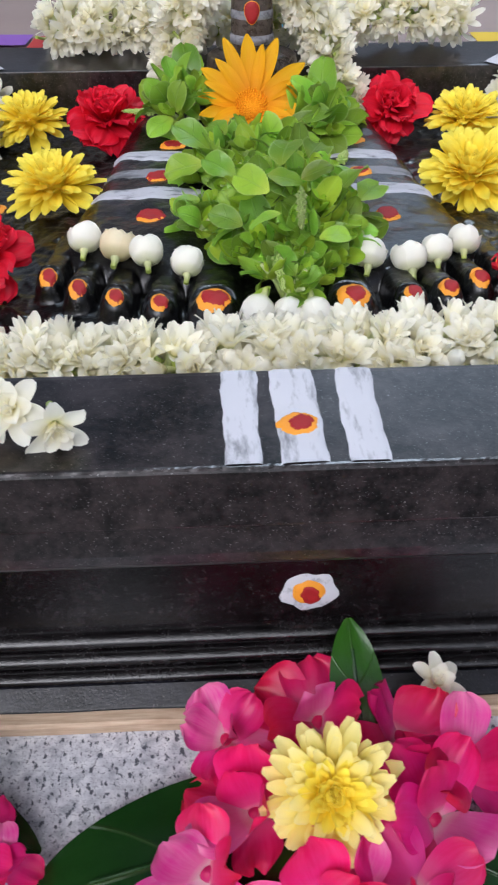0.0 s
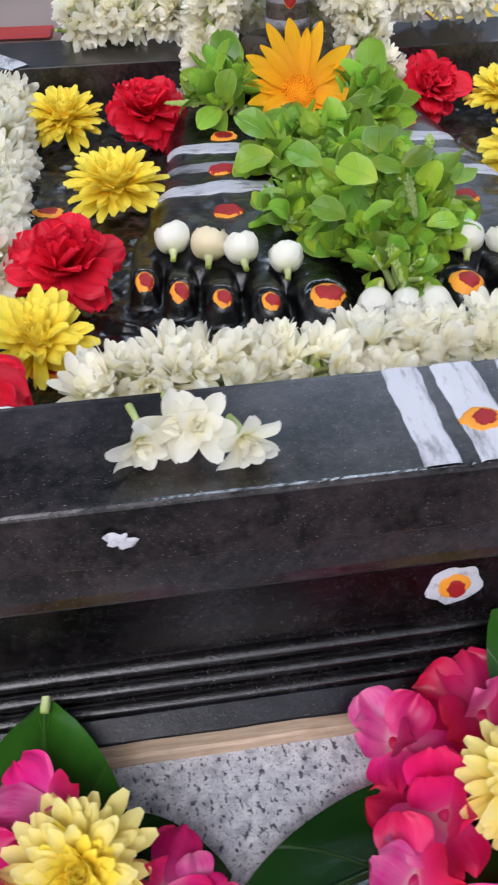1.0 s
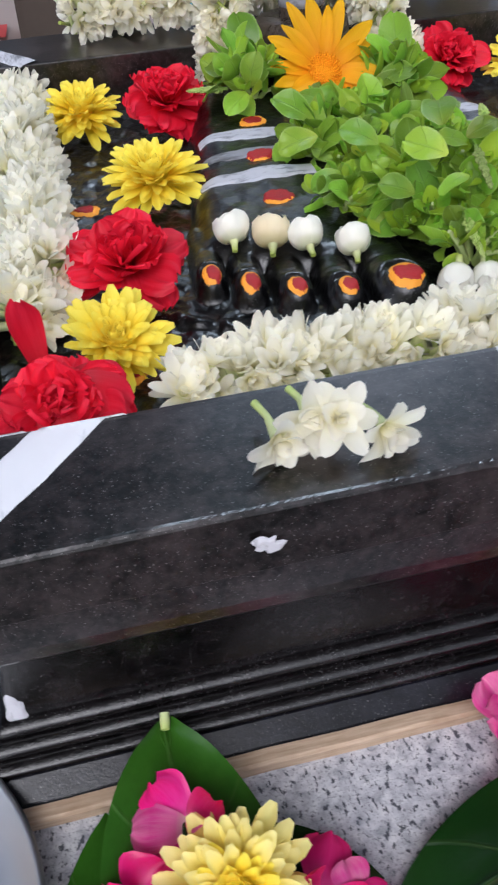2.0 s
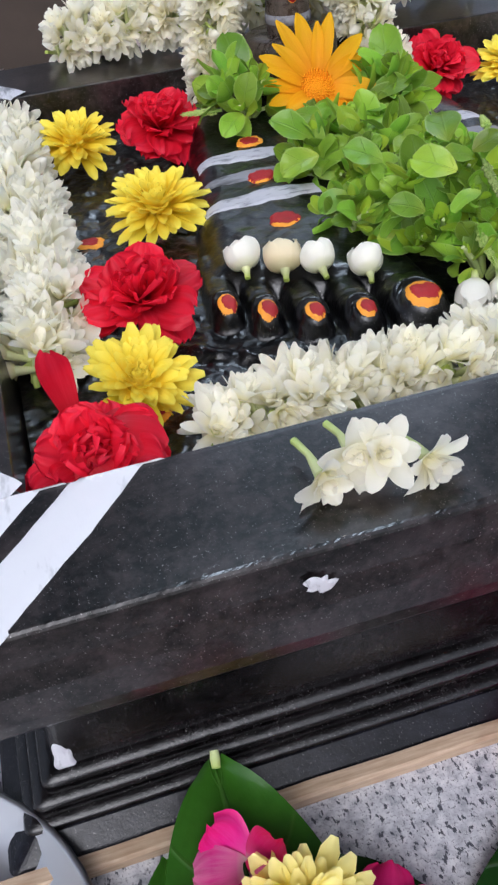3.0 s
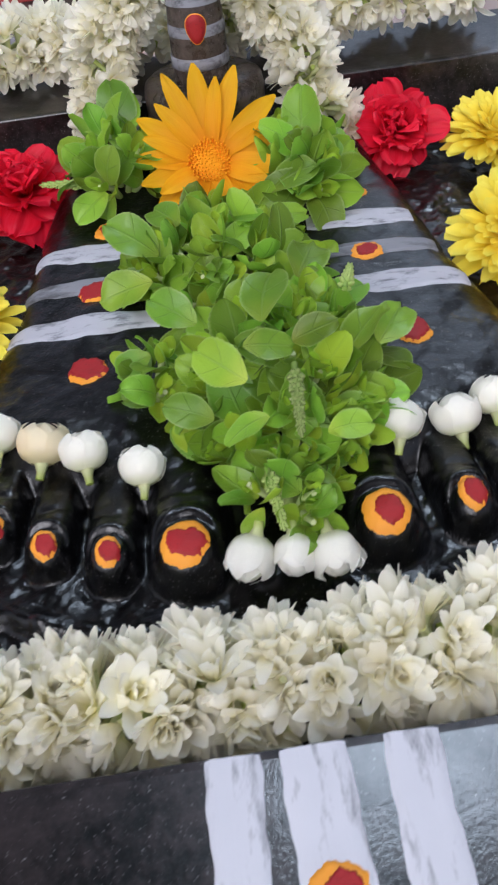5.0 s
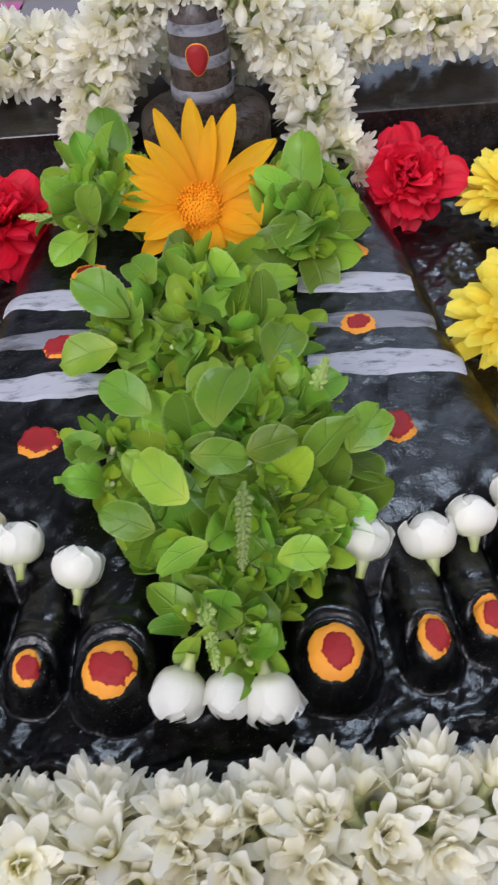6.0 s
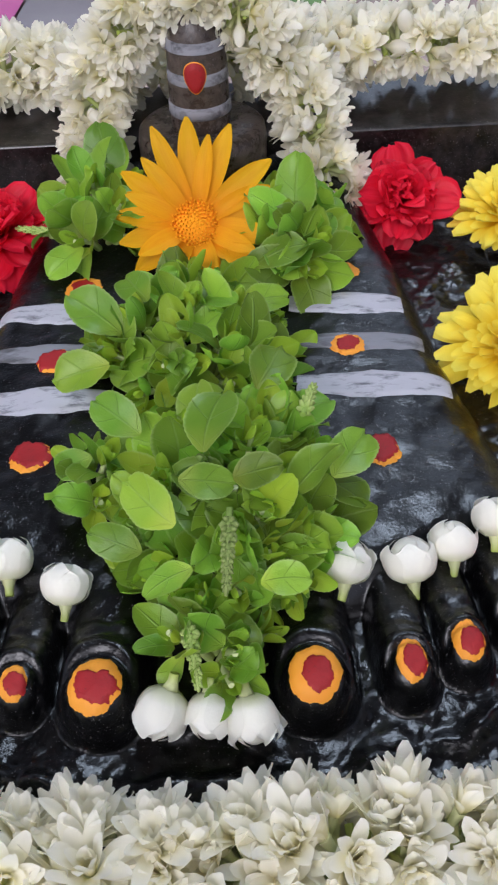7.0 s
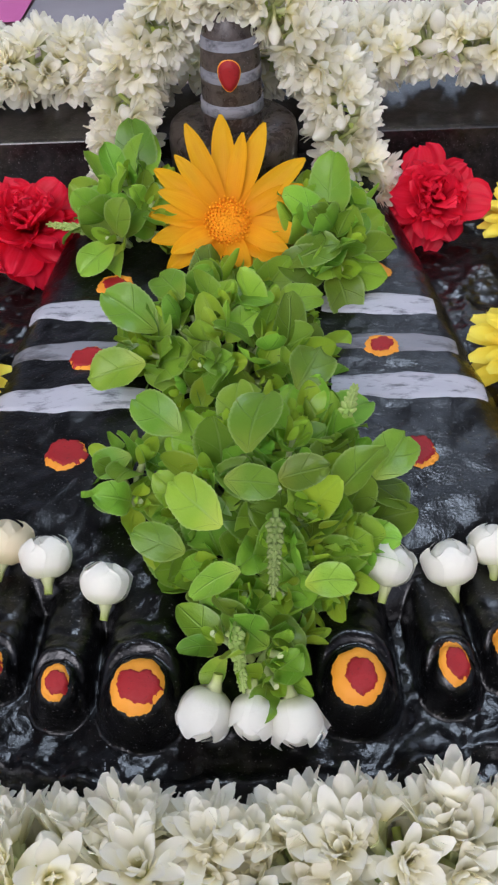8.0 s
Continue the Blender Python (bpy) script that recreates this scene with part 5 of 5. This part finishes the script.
child("dish", lathe([(0.0, 0.001), (0.060, 0.001), (0.069, 0.006), (0.0728, 0.0115), (0.0740, 0.0125), (0.0750, 0.0118), (0.0735, 0.0095), (0.070, 0.004), (0.061, 0.0), (0.0, 0.0)], 64).mesh("dish", M_STEEL), plate)

# ---------------------------------------------------------------- beyond the pedestal
def block(name, x0, x1, y0, y1, z0, z1, mat, label, category, kind=""):
    bm = bmesh.new()
    bmesh.ops.create_cube(bm, size=1)
    for v in bm.verts:
        v.co = Vector(((x0 + x1) / 2 + v.co.x * (x1 - x0), (y0 + y1) / 2 + v.co.y * (y1 - y0), (z0 + z1) / 2 + v.co.z * (z1 - z0)))
    bmesh.ops.bevel(bm, geom=bm.edges[:], offset=min(0.008, (z1 - z0) * 0.3), segments=2, affect="EDGES")
    me = bpy.data.meshes.new(name)
    bm.to_mesh(me)
    bm.free()
    me.materials.append(mat)
    return tagged(new(name, me), label, category, kind=kind)


block("pillar", -0.168, -0.054, 1.10, 1.24, -0.02, 2.40, M_PILLAR, "dark brown stone pillar behind the shrine", "pillar", "structure")
# flat colour patches stand in for blurred powder, cloth, stone and plant beyond
for nm, col, col2, x0, x1, y0, y1 in (("purple_powder_band", (0.30, 0.12, 0.55), (0.36, 0.17, 0.6), -0.62, -0.285, 1.20, 1.26), ("yellow_powder_band", (0.75, 0.5, 0.04), (0.8, 0.56, 0.06), 0.29, 0.62, 1.19, 1.27),
                                      ("red_powder_band", (0.55, 0.05, 0.05), (0.62, 0.08, 0.07), -0.28, -0.19, 1.185, 1.25), ("cyan_powder_band", (0.14, 0.45, 0.6), (0.2, 0.52, 0.66), -0.055, 0.09, 1.25, 1.32),
                                      ("pink_cloth_patch", (0.70, 0.16, 0.42), (0.76, 0.22, 0.5), -0.40, -0.225, 1.015, 1.10), ("grey_stone_step", (0.30, 0.28, 0.31), (0.38, 0.36, 0.38), -0.222, -0.10, 1.0, 1.10),
                                      ("green_plant_patch", (0.14, 0.26, 0.08), (0.20, 0.33, 0.12), 0.030, 0.066, 1.0, 1.09)):
    sheet(nm, x0, x1, y0, y1, -0.016, plain(nm, col, col2, 0.8), "flat patch of colour on the stone floor", "floor art")

# low dark wall added out of view, to keep bright sky off the back rim
block("reflection_wall", -4.0, 4.0, 3.2, 3.36, -0.02, 1.2, plain("dark_backing", (0.055, 0.045, 0.038), (0.11, 0.09, 0.075), 0.8, scale=5), "unseen low dark wall added to darken the back rim's reflections", "wall", "structure")

# ---------------------------------------------------------------- unseen roof added to darken the stone's reflections, with an opening to the sky
M_ROOF = plain("dark_roof", (0.060, 0.046, 0.036), (0.12, 0.095, 0.075), 0.8)
bm = bmesh.new()
outer, hole = ((-2.6, -0.9), (2.6, -0.9), (2.6, 2.6), (-2.6, 2.6)), ((-0.05, 0.85), (0.71, 0.85), (0.71, 1.55), (-0.05, 1.55))
levels = {}
for z in (2.40, 2.55):
    levels[z] = [[bm.verts.new((x, y, z)) for x, y in loop] for loop in (outer, hole)]
for z in levels:
    o, i = levels[z]
    for k in range(4):
        bm.faces.new((o[k], o[(k + 1) % 4], i[(k + 1) % 4], i[k]))
for w in (0, 1):
    lo, hi = levels[2.40][w], levels[2.55][w]
    for k in range(4):
        bm.faces.new((lo[k], lo[(k + 1) % 4], hi[(k + 1) % 4], hi[k]))
bmesh.ops.recalc_face_normals(bm, faces=bm.faces[:])
roof_mesh = bpy.data.meshes.new("reflection_roof")
bm.to_mesh(roof_mesh)
bm.free()
roof_mesh.materials.append(M_ROOF)
tagged(new("reflection_roof", roof_mesh), "unseen dark roof with an opening, added to shape the reflections", "roof", kind="structure")


# ---------------------------------------------------------------- water beads on the oiled stone, and a shed petal
drop_mat, nt, bs = material("water")
bs.inputs["Base Color"].default_value = (0.95, 0.97, 1.0, 1)
bs.inputs["Transmission Weight"].default_value, bs.inputs["Roughness"].default_value, bs.inputs["IOR"].default_value = 1.0, 0.02, 1.33
bead = lathe([(0.0011, 0.0), (0.0012, 0.0003), (0.0010, 0.0008), (0.0005, 0.0011), (0.0, 0.0012)], 14).mesh("water_bead", drop_mat)
rng = random.Random(5)
for x, y, z in ((-0.1085, 0.1965, 0.0130), (-0.113, 0.1935, 0.0128), (-0.100, 0.1900, 0.0088), (-0.078, 0.1925, 0.0092), (-0.040, 0.1960, 0.0126)):
    ob = new("water_bead", bead)
    ob.matrix_world = pose(x, y, z, 0, 0, rng.uniform(0, 90)) @ Matrix.Diagonal((1, 1, 1, 1))
    tagged(ob, "small clear bead of water on the black stone", "water drop", "water beads")
loose = new("rose_petal", blade_mesh("rose_petal", M_PINKR, L=0.011, W=0.007, shape="broad", lift0=10, lift1=-20, cup=0.3, wave=0.05, nl=8, nw=6, rng=random.Random(9)))
pu, pv = to_slab(-0.0990, 0.3400)
loose.matrix_world = axes_to((-0.0990, 0.3400, float(relief(pu, pv)) + 0.0012), (0, -0.1, 1), (-0.8, -0.4, 0))
tagged(loose, "single shed magenta petal on the wet black stone", "petal")
